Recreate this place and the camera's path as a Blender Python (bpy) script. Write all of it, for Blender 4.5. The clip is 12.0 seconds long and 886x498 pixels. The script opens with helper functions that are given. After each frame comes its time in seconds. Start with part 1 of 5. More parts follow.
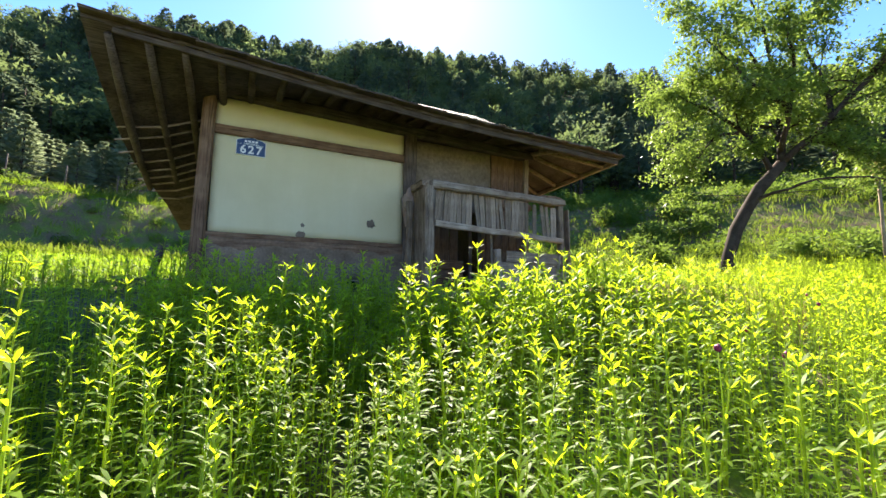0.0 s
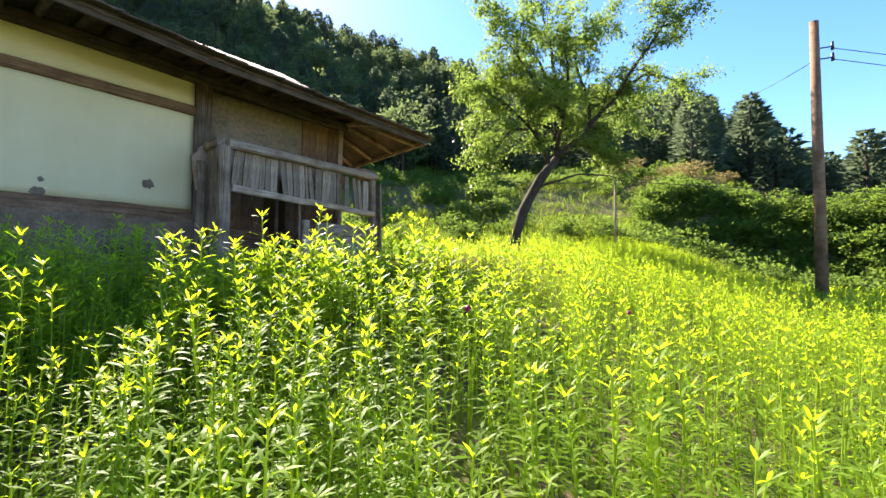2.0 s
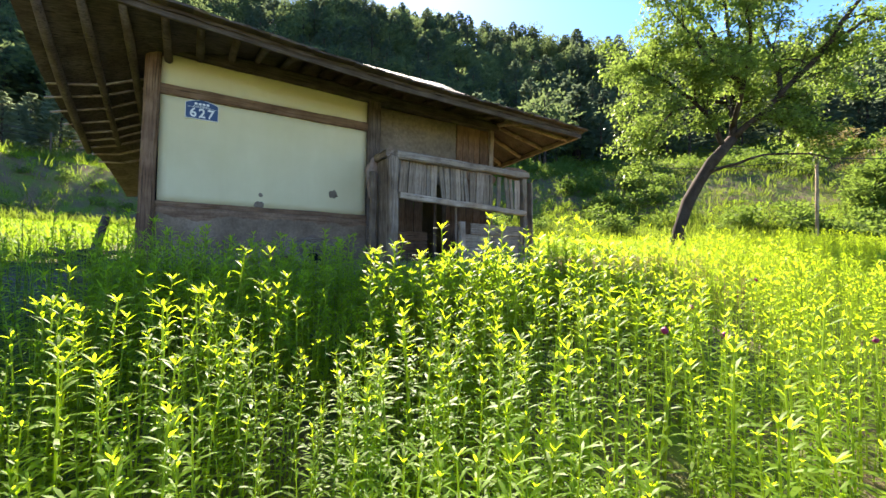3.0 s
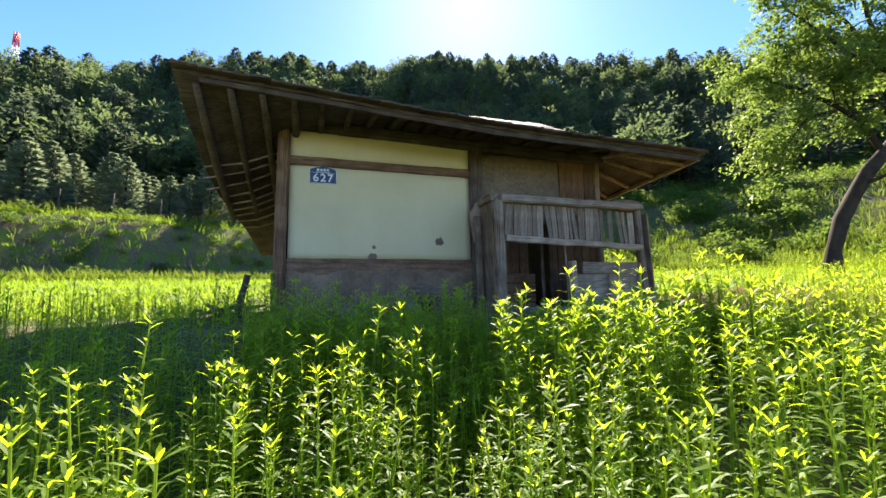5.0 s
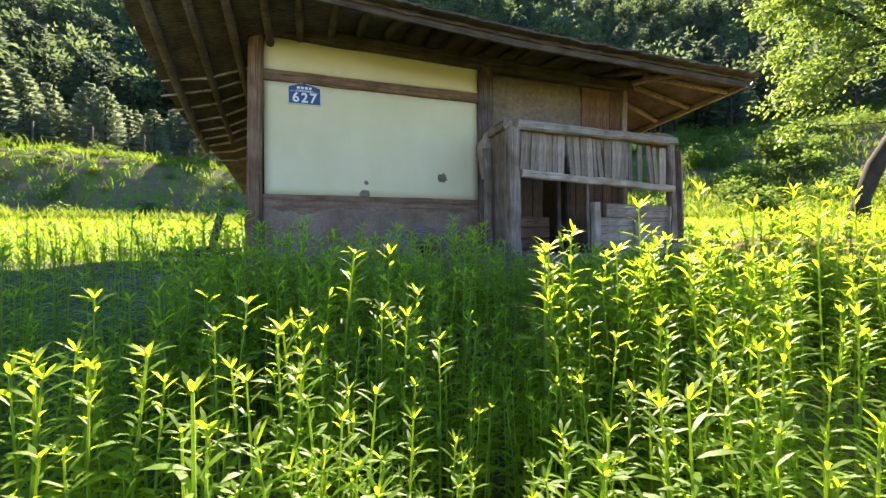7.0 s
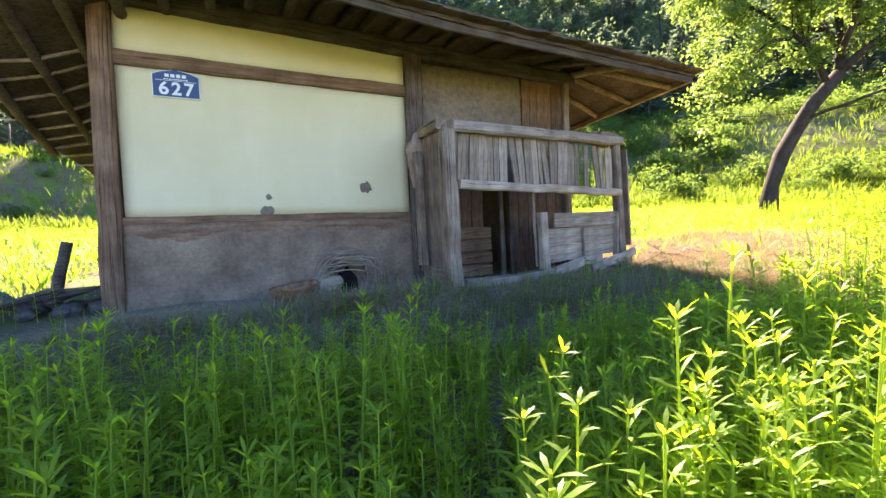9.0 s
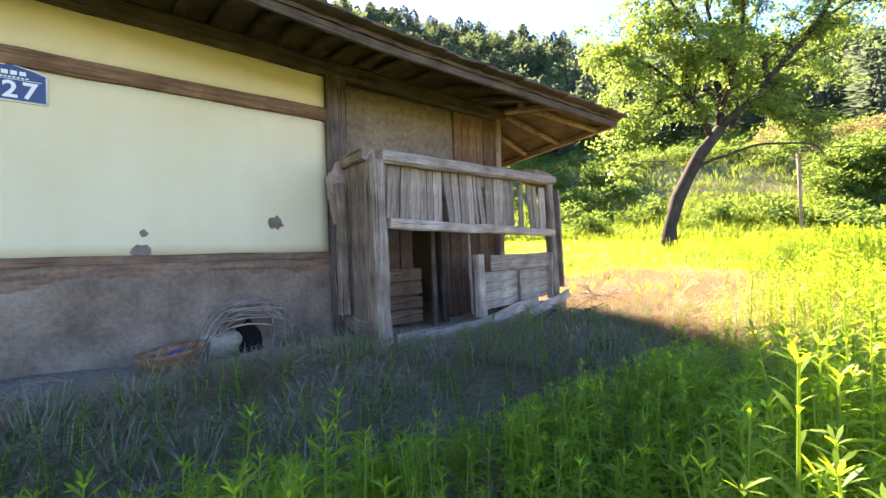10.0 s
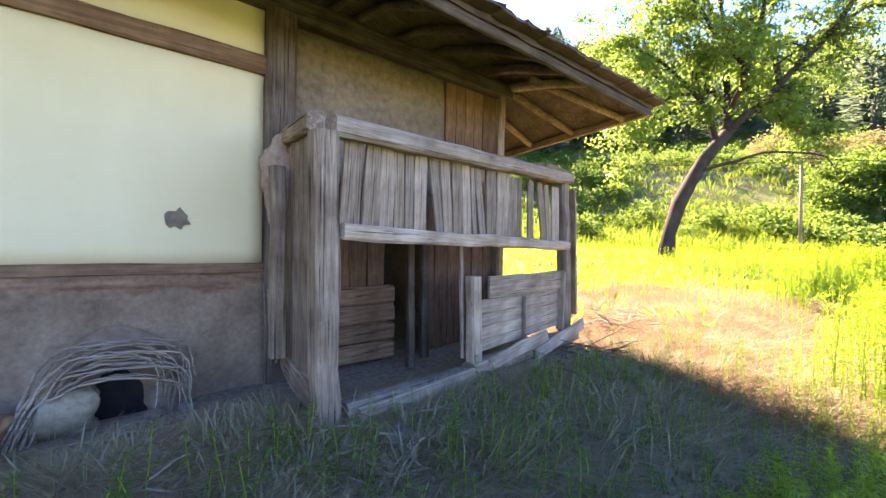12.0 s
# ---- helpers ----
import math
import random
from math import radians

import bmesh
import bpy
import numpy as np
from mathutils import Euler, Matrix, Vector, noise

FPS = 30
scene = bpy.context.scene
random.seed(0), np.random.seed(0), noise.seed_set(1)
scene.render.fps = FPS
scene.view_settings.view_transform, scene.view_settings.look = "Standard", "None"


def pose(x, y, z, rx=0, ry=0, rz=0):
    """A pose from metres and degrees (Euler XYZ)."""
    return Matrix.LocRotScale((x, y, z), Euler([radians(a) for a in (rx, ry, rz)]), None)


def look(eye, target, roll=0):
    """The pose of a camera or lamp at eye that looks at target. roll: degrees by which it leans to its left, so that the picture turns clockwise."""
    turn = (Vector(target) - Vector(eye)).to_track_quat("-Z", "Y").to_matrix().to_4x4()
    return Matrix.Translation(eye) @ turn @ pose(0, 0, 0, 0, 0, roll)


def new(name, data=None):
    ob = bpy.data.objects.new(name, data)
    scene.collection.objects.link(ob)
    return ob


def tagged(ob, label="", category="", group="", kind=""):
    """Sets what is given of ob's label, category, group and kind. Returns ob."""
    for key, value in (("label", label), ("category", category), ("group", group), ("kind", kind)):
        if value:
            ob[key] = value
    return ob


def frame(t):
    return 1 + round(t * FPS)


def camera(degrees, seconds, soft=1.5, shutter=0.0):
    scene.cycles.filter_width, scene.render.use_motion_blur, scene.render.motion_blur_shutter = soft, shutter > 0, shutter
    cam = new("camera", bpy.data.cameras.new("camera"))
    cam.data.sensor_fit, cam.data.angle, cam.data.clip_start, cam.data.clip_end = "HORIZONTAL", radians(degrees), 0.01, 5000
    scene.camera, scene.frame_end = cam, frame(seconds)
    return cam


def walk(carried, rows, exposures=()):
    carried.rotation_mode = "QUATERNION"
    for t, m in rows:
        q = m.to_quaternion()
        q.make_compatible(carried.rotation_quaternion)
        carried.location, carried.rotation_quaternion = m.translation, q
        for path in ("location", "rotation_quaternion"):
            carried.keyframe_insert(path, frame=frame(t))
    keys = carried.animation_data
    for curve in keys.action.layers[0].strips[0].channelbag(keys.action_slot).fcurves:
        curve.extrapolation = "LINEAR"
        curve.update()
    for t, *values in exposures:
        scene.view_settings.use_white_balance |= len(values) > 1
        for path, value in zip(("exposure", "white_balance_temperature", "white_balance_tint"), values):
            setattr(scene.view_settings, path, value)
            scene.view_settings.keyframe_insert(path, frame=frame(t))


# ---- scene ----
cam = camera(93.3, 12.0)
PATH = [
    (0, (-2.707, -7.255, 0.125), (-1.829, -5.47, 0.333), 0.9),
    (0.5, (-2.592, -7.331, 0.086), (-1.454, -5.697, 0.27), 0.2),
    (1, (-2.51, -7.398, 0.069), (-1.057, -6.031, 0.21), -0.6),
    (1.5, (-2.551, -7.431, 0.086), (-1.068, -6.092, 0.185), -0.4),
    (2, (-2.53, -7.432, 0.113), (-0.999, -6.149, 0.202), 0.5),
    (2.5, (-2.592, -7.374, 0.141), (-1.18, -5.96, 0.222), 1.3),
    (3, (-2.713, -7.261, 0.231), (-1.679, -5.55, 0.28), 1.0),
    (3.5, (-2.736, -7.203, 0.257), (-1.85, -5.411, 0.299), 0.1),
    (5.5, (-2.858, -7.025, 0.306), (-2.324, -5.119, 0.588), 0.2),
    (6, (-2.844, -6.898, 0.283), (-2.325, -4.986, 0.561), 2.6),
    (6.5, (-2.717, -6.525, 0.263), (-2.171, -4.603, 0.341), 0.7),
    (8.5, (-2.358, -5.535, 0.59), (-1.557, -3.704, 0.499), -1.4),
    (9, (-2.178, -5.312, 0.726), (-1.283, -3.526, 0.64), -2.5),
    (9.5, (-2.039, -5.004, 0.784), (-0.901, -3.36, 0.807), -1.7),
    (10, (-1.926, -4.722, 0.9), (-0.71, -3.135, 0.937), -2.0),
    (10.5, (-1.69, -4.403, 0.902), (-0.452, -2.833, 0.939), -1.9),
    (11, (-1.424, -4.178, 1.045), (-0.158, -2.63, 1.078), 0.0),
    (11.5, (-1.239, -3.915, 1.053), (0.051, -2.387, 1.071), 2.0),
    (12, (-1.064, -3.6, 1.142), (0.219, -2.065, 1.141), 0.8),
]
EXPOSURES = [(0.0, 2.36, 6900, 16), (3.5, 2.52, 6900, 17), (5.5, 2.12, 6700, 17), (6.5, 2.55, 6900, 19), (8.5, 3.22, 7100, 25), (9.5, 3.38, 7200, 28), (10.5, 3.45, 7300, 30), (12.0, 3.58, 7300, 33)]
walk(cam, [(t, look(eye, target, roll)) for t, eye, target, roll in PATH], EXPOSURES)

# ---- world, sun ----
SUN_AZ, SUN_EL = 22.7, 40.0          # degrees, from +y towards +x
world = bpy.data.worlds.new("sky")
scene.world = world
world.use_nodes = True
wn = world.node_tree.nodes
sky = wn.new("ShaderNodeTexSky")
sky.sky_type = "NISHITA"
sky.sun_disc = False
sky.sun_elevation = radians(SUN_EL)
sky.sun_rotation = radians(SUN_AZ)
sky.dust_density = 0.2
sky.altitude = 600
sky.ozone_density = 3.0
wn["Background"].inputs["Strength"].default_value = 0.082
deeper = wn.new("ShaderNodeHueSaturation")
deeper.inputs["Hue"].default_value = 0.507
deeper.inputs["Saturation"].default_value = 1.24
world.node_tree.links.new(sky.outputs[0], deeper.inputs["Color"])
world.node_tree.links.new(deeper.outputs[0], wn["Background"].inputs["Color"])
sun_data = bpy.data.lights.new("sun", "SUN")
sun_data.energy = 4.4
sun_data.angle = radians(0.5)
sun_data.color = (1.0, 0.93, 0.80)
sun = new("sun", sun_data)
sun.matrix_basis = pose(0, 0, 30, SUN_EL - 90, 0, -SUN_AZ)


# ---- materials ----
def material(name, rough=0.8, spec=0.3, metal=0.0):
    m = bpy.data.materials.new(name)
    m.use_nodes = True
    nt = m.node_tree
    b = nt.nodes["Principled BSDF"]
    b.inputs["Roughness"].default_value = rough
    b.inputs["Specular IOR Level"].default_value = spec
    b.inputs["Metallic"].default_value = metal
    return m, nt, b


def coords(nt, scale=(1, 1, 1), space="Object"):
    tc = nt.nodes.new("ShaderNodeTexCoord")
    mp = nt.nodes.new("ShaderNodeMapping")
    mp.inputs["Scale"].default_value = scale
    nt.links.new(tc.outputs[space], mp.inputs["Vector"])
    return mp.outputs["Vector"]


def noise_tex(nt, vec, scale, detail=6, rough=0.6):
    n = nt.nodes.new("ShaderNodeTexNoise")
    n.inputs["Scale"].default_value = scale
    n.inputs["Detail"].default_value = detail
    n.inputs["Roughness"].default_value = rough
    nt.links.new(vec, n.inputs["Vector"])
    return n.outputs["Fac"]


def ramp(nt, fac, stops):
    r = nt.nodes.new("ShaderNodeValToRGB")
    e = r.color_ramp.elements
    while len(e) < len(stops):
        e.new(0.5)
    for el, (p, c) in zip(e, stops):
        el.position, el.color = p, (*c, 1)
    nt.links.new(fac, r.inputs["Fac"])
    return r.outputs["Color"]


def mix(nt, a, b, fac, kind="MIX"):
    n = nt.nodes.new("ShaderNodeMix")
    n.data_type, n.blend_type = "RGBA", kind
    for sock, v in ((n.inputs[0], fac), (n.inputs[6], a), (n.inputs[7], b)):
        if isinstance(v, (int, float)):
            sock.default_value = v
        elif isinstance(v, tuple):
            sock.default_value = (*v, 1)
        else:
            nt.links.new(v, sock)
    return n.outputs[2]


def bump(nt, b, height, strength=0.4, distance=0.01):
    n = nt.nodes.new("ShaderNodeBump")
    n.inputs["Strength"].default_value = strength
    n.inputs["Distance"].default_value = distance
    nt.links.new(height, n.inputs["Height"])
    nt.links.new(n.outputs[0], b.inputs["Normal"])


def object_random(nt):
    return nt.nodes.new("ShaderNodeObjectInfo").outputs["Random"]


def island_random(nt):
    return nt.nodes.new("ShaderNodeNewGeometry").outputs["Random Per Island"]


def wood(name, light, dark, rough=0.85):
    """Weathered timber; the grain runs along the piece's own x."""
    m, nt, b = material(name, rough, 0.2)
    v = coords(nt, (1.2, 22, 22))
    grain = noise_tex(nt, v, 2.2, 8, 0.65)
    cracks = noise_tex(nt, coords(nt, (0.7, 45, 45)), 1.6, 4, 0.5)
    stain = noise_tex(nt, coords(nt), 3.0, 5)
    col = ramp(nt, grain, ((0.3, dark), (0.7, light)))
    col = mix(nt, col, tuple(c * 0.35 for c in dark), ramp(nt, cracks, ((0.58, (0, 0, 0)), (0.68, (1, 1, 1)))))
    col = mix(nt, col, ramp(nt, stain, ((0.35, (0.5, 0.42, 0.36)), (0.65, (1.05, 1.03, 1.0)))), 0.8, "MULTIPLY")
    col = mix(nt, col, ramp(nt, object_random(nt), ((0.0, (0.7, 0.68, 0.66)), (1.0, (1.15, 1.1, 1.05)))), 1.0, "MULTIPLY")
    nt.links.new(col, b.inputs["Base Color"])
    bump(nt, b, mix(nt, grain, cracks, 0.4), 0.6, 0.008)
    return m


def leafy(name, light, dark, through_col, amount=0.5, rough=0.45, patch=0.0, spec=0.35):
    """A leaf surface that lets light through, a little different from leaf to leaf."""
    m, nt, b = material(name, rough, spec)
    col = ramp(nt, island_random(nt), ((0.0, dark), (1.0, light)))
    if patch:
        col = mix(nt, col, ramp(nt, noise_tex(nt, coords(nt), patch, 3), ((0.35, (0.6, 0.66, 0.6)), (0.65, (1.2, 1.15, 1.0)))), 1.0, "MULTIPLY")
    nt.links.new(col, b.inputs["Base Color"])
    tr = nt.nodes.new("ShaderNodeBsdfTranslucent")
    nt.links.new(mix(nt, through_col, col, 0.25), tr.inputs["Color"])
    ms = nt.nodes.new("ShaderNodeMixShader")
    ms.inputs[0].default_value = amount
    nt.links.new(b.outputs[0], ms.inputs[1])
    nt.links.new(tr.outputs[0], ms.inputs[2])
    nt.links.new(ms.outputs[0], nt.nodes["Material Output"].inputs["Surface"])
    return m


def earthy(name, a, b_, c, scale=6.0, rough=0.95, relief=0.02):
    m, nt, b = material(name, rough, 0.1)
    big = noise_tex(nt, coords(nt), scale * 0.3, 5)
    fine = noise_tex(nt, coords(nt), scale * 5, 6, 0.7)
    col = ramp(nt, big, ((0.32, a), (0.5, b_), (0.7, c)))
    col = mix(nt, col, ramp(nt, fine, ((0.3, (0.55, 0.53, 0.5)), (0.7, (1.2, 1.18, 1.15)))), 0.85, "MULTIPLY")
    nt.links.new(col, b.inputs["Base Color"])
    bump(nt, b, fine, 0.7, relief)
    return m


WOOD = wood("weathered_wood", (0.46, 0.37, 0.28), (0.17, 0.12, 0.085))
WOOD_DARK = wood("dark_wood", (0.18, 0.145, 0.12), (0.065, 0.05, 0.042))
WOOD_BROWN = wood("brown_wood", (0.30, 0.19, 0.12), (0.12, 0.07, 0.045))
WOOD_GREY = wood("grey_board", (0.54, 0.45, 0.35), (0.27, 0.20, 0.15))
POLE_WOOD = wood("pole_wood", (0.34, 0.22, 0.14), (0.15, 0.095, 0.06))
CLAY = earthy("clay", (0.15, 0.115, 0.085), (0.23, 0.18, 0.135), (0.31, 0.24, 0.18), 3.0)
CLAY_RED = earthy("red_clay", (0.26, 0.14, 0.08), (0.34, 0.20, 0.12), (0.42, 0.27, 0.17), 5.0)
CLAY_PINK = earthy("pink_clay", (0.20, 0.13, 0.09), (0.29, 0.20, 0.145), (0.36, 0.26, 0.19), 2.5)
CLAY_WARM = earthy("warm_clay", (0.33, 0.23, 0.175), (0.42, 0.30, 0.235), (0.50, 0.37, 0.29), 3.0)
CLAY_DARK = earthy("dark_clay", (0.06, 0.05, 0.045), (0.10, 0.085, 0.075), (0.16, 0.13, 0.11), 3.0)


def base_material():
    """Grey clay render over reddish earth, scaled off along the top."""
    m, nt, b = material("clay_render", 0.95, 0.1)
    v = coords(nt)
    fine = noise_tex(nt, v, 26, 7, 0.7)
    big = noise_tex(nt, v, 2.1, 5, 0.55)
    streak = noise_tex(nt, coords(nt, (1.2, 1.2, 9)), 1.8, 6, 0.6)
    grey = ramp(nt, big, ((0.3, (0.18, 0.125, 0.085)), (0.55, (0.30, 0.215, 0.15)), (0.75, (0.40, 0.30, 0.21))))
    red = ramp(nt, streak, ((0.35, (0.16, 0.09, 0.055)), (0.65, (0.34, 0.21, 0.13))))
    sep = nt.nodes.new("ShaderNodeSeparateXYZ")
    nt.links.new(v, sep.inputs[0])
    hi = nt.nodes.new("ShaderNodeMath")
    hi.operation = "MULTIPLY_ADD"
    nt.links.new(big, hi.inputs[0])
    hi.inputs[1].default_value = 0.9
    nt.links.new(sep.outputs["Z"], hi.inputs[2])
    col = mix(nt, grey, red, ramp(nt, hi.outputs[0], ((0.0, (0, 0, 0)), (0.98, (0, 0, 0)), (1.0, (1, 1, 1)))))
    hi.inputs[1].default_value = 0.36
    col = mix(nt, col, ramp(nt, fine, ((0.3, (0.6, 0.58, 0.55)), (0.7, (1.15, 1.13, 1.1)))), 0.85, "MULTIPLY")
    nt.links.new(col, b.inputs["Base Color"])
    bump(nt, b, mix(nt, fine, big, 0.35), 0.8, 0.03)
    return m


CLAY_BASE = base_material()
STONE = earthy("stone", (0.13, 0.11, 0.085), (0.20, 0.165, 0.13), (0.29, 0.24, 0.19), 4.0)


def plaster_material():
    m, nt, b = material("cream_plaster", 0.9, 0.15)
    big = noise_tex(nt, coords(nt), 0.9, 5)
    drip = noise_tex(nt, coords(nt, (2.2, 2.2, 0.5)), 1.3, 6)
    fine = noise_tex(nt, coords(nt), 60, 5)
    col = ramp(nt, big, ((0.3, (0.66, 0.57, 0.34)), (0.7, (0.74, 0.65, 0.41))))
    col = mix(nt, col, ramp(nt, drip, ((0.25, (0.90, 0.88, 0.82)), (0.7, (1, 1, 1)))), 0.5, "MULTIPLY")
    nt.links.new(col, b.inputs["Base Color"])
    bump(nt, b, mix(nt, fine, big, 0.5), 0.25, 0.01)
    return m


PLASTER = plaster_material()


def ground_material():
    """Soil, litter, dry straw near the house and green sward in the open."""
    m, nt, b = material("ground", 0.95, 0.1)
    fine = noise_tex(nt, coords(nt), 22, 8, 0.7)
    mid = noise_tex(nt, coords(nt), 1.6, 5)
    big = noise_tex(nt, coords(nt), 0.12, 4)
    soil = ramp(nt, fine, ((0.3, (0.075, 0.055, 0.038)), (0.7, (0.21, 0.165, 0.11))))
    green = ramp(nt, fine, ((0.3, (0.06, 0.10, 0.018)), (0.7, (0.16, 0.23, 0.04))))
    col = mix(nt, soil, green, ramp(nt, mid, ((0.42, (0, 0, 0)), (0.62, (1, 1, 1)))))
    col = mix(nt, col, ramp(nt, big, ((0.3, (0.75, 0.72, 0.65)), (0.7, (1.1, 1.1, 1.0)))), 0.8, "MULTIPLY")
    # bare, littered yard before the house
    ym = nt.nodes.new("ShaderNodeMapping")
    ym.inputs["Location"].default_value = (0.0, 1.6 / 2.8, 0)
    ym.inputs["Scale"].default_value = (1 / 5.0, 1 / 2.8, 0)
    nt.links.new(coords(nt), ym.inputs["Vector"])
    yg = nt.nodes.new("ShaderNodeTexGradient")
    yg.gradient_type = "SPHERICAL"
    nt.links.new(ym.outputs[0], yg.inputs["Vector"])
    litter = ramp(nt, fine, ((0.3, (0.15, 0.11, 0.08)), (0.7, (0.42, 0.33, 0.24))))
    col = mix(nt, col, litter, ramp(nt, mix(nt, yg.outputs["Color"], mid, 0.3), ((0.2, (0, 0, 0)), (0.4, (1, 1, 1)))))
    # trampled, sun-dried patch beside the stall
    tc = nt.nodes.new("ShaderNodeMapping")
    tc.inputs["Location"].default_value = (-5.6 / 4.6, 1.2 / 3.6, 0)
    tc.inputs["Scale"].default_value = (1 / 4.6, 1 / 3.6, 0)
    nt.links.new(coords(nt), tc.inputs["Vector"])
    gr = nt.nodes.new("ShaderNodeTexGradient")
    gr.gradient_type = "SPHERICAL"
    nt.links.new(tc.outputs[0], gr.inputs["Vector"])
    dry = ramp(nt, fine, ((0.3, (0.17, 0.105, 0.042)), (0.7, (0.32, 0.215, 0.095))))
    mask = mix(nt, gr.outputs["Color"], mix(nt, mid, fine, 0.5), 0.35)
    col = mix(nt, col, dry, ramp(nt, mask, ((0.28, (0, 0, 0)), (0.42, (1, 1, 1)))))
    nt.links.new(col, b.inputs["Base Color"])
    bump(nt, b, fine, 0.8, 0.04)
    return m


GROUND = ground_material()
WEED = leafy("weed_leaf", (0.19, 0.30, 0.03), (0.13, 0.215, 0.022), (0.64, 0.84, 0.015), 0.68, 0.5, 0.0, 0.3)
YARD = leafy("dry_grass", (0.38, 0.32, 0.19), (0.15, 0.16, 0.08), (0.32, 0.30, 0.13), 0.3, 0.7, 0.0, 0.15)
WEED_STEM = leafy("weed_stem", (0.24, 0.34, 0.05), (0.15, 0.22, 0.04), (0.6, 0.75, 0.04), 0.45, 0.5, 0.0, 0.2)
GRASS = leafy("meadow_grass", (0.15, 0.25, 0.03), (0.09, 0.16, 0.02), (0.38, 0.58, 0.025), 0.5, 0.55, 0.4, 0.2)
DRY_BUSH = leafy("dry_bush_leaf", (0.24, 0.18, 0.07), (0.13, 0.11, 0.045), (0.42, 0.34, 0.12), 0.35, 0.6, 0.3)
BUSH = leafy("bush_leaf", (0.10, 0.17, 0.03), (0.045, 0.09, 0.02), (0.28, 0.42, 0.06), 0.38, 0.7, 0.3, 0.12)
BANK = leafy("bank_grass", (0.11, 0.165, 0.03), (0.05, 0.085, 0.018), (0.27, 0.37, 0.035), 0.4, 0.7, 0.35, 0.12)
PINE = leafy("pine_needle", (0.075, 0.105, 0.06), (0.04, 0.062, 0.038), (0.20, 0.27, 0.15), 0.34, 0.9, 0.08, 0.03)
YOUNG_PINE = leafy("young_needle", (0.17, 0.21, 0.12), (0.10, 0.135, 0.075), (0.34, 0.42, 0.22), 0.4, 0.8, 0.0, 0.1)
OAK = leafy("forest_leaf", (0.095, 0.135, 0.06), (0.05, 0.08, 0.04), (0.25, 0.34, 0.12), 0.36, 0.9, 0.08, 0.03)
TREE_LEAF = leafy("tree_leaf", (0.11, 0.17, 0.045), (0.05, 0.09, 0.025), (0.38, 0.54, 0.08), 0.42, 0.5, 0.0, 0.2)
STRAW = leafy("dry_straw", (0.42, 0.31, 0.17), (0.20, 0.145, 0.085), (0.42, 0.28, 0.13), 0.25, 0.8, 0.0, 0.1)
BARK = wood("bark", (0.10, 0.08, 0.066), (0.035, 0.028, 0.024), 0.95)


# ---- building helpers ----
def world_of(ob):
    m = ob.matrix_parent_inverse @ ob.matrix_basis
    return world_of(ob.parent) @ m if ob.parent else ob.matrix_basis.copy()


def thing(name, x, y, z, label, category, group="", kind=""):
    ob = new(name)
    ob.empty_display_size = 0.1
    ob.matrix_basis = pose(x, y, z)
    return tagged(ob, label, category, group, kind)


def attach(ob, parent, m):
    """Puts ob at the world pose m under parent."""
    if parent:
        ob.parent = parent
        ob.matrix_parent_inverse = world_of(parent).inverted()
    ob.matrix_basis = m
    return ob


def mesh_of(name, verts, faces, mat, smooth=False):
    me = bpy.data.meshes.new(name)
    me.from_pydata([tuple(v) for v in verts], [], [tuple(f) for f in faces])
    me.materials.append(mat)
    if smooth:
        me.shade_smooth()
    me.update()
    return me


def part(name, me, parent, label="", m=None):
    ob = attach(new(name, me), parent, m or Matrix())
    if label:
        ob["label"] = label
    return ob


def big_mesh(name, verts, tris, mats, mat_index=None):
    """A large mesh of triangles from arrays."""
    me = bpy.data.meshes.new(name)
    n, k = len(verts), len(tris)
    me.vertices.add(n)
    me.vertices.foreach_set("co", np.ascontiguousarray(verts, dtype=np.float32).ravel())
    me.loops.add(3 * k)
    me.loops.foreach_set("vertex_index", np.ascontiguousarray(tris, dtype=np.int32).ravel())
    me.polygons.add(k)
    me.polygons.foreach_set("loop_start", np.arange(0, 3 * k, 3, dtype=np.int32))
    for mat in mats:
        me.materials.append(mat)
    if mat_index is not None:
        me.polygons.foreach_set("material_index", np.ascontiguousarray(mat_index, dtype=np.int32))
    me.update(calc_edges=True)
    return me


def scatter(name, variants, spots, mats, label="", category="", kind="stuff", rng=None):
    """Copies of small plants (verts, tris, material numbers) at spots (x, y, z, scale, height, turn, tilt) in one mesh."""
    vs, ts, ms, off = [], [], [], 0
    rng = rng or np.random.default_rng(1)
    pick = rng.integers(0, len(variants), len(spots))
    spots = np.asarray(spots, float)
    for k, (v, t, mi) in enumerate(variants):
        s = spots[pick == k]
        if not len(s):
            continue
        c, sn = np.cos(s[:, 5])[:, None], np.sin(s[:, 5])[:, None]
        x = v[None, :, 0] * s[:, 3, None]
        y = v[None, :, 1] * s[:, 3, None]
        z = v[None, :, 2] * s[:, 4, None]
        ta = rng.uniform(0, 2 * np.pi, len(s))[:, None]
        lean = s[:, 6, None] * z
        px = x * c - y * sn + s[:, 0, None] + np.cos(ta) * lean
        py = x * sn + y * c + s[:, 1, None] + np.sin(ta) * lean
        vs.append(np.stack([px, py, z + s[:, 2, None]], -1).reshape(-1, 3))
        ts.append((t[None] + (np.arange(len(s)) * len(v))[:, None, None] + off).reshape(-1, 3))
        ms.append(np.tile(mi, len(s)))
        off += len(s) * len(v)
    me = big_mesh(name, np.concatenate(vs), np.concatenate(ts), mats, np.concatenate(ms))
    ob = new(name, me)
    return tagged(ob, label, category, "", kind)


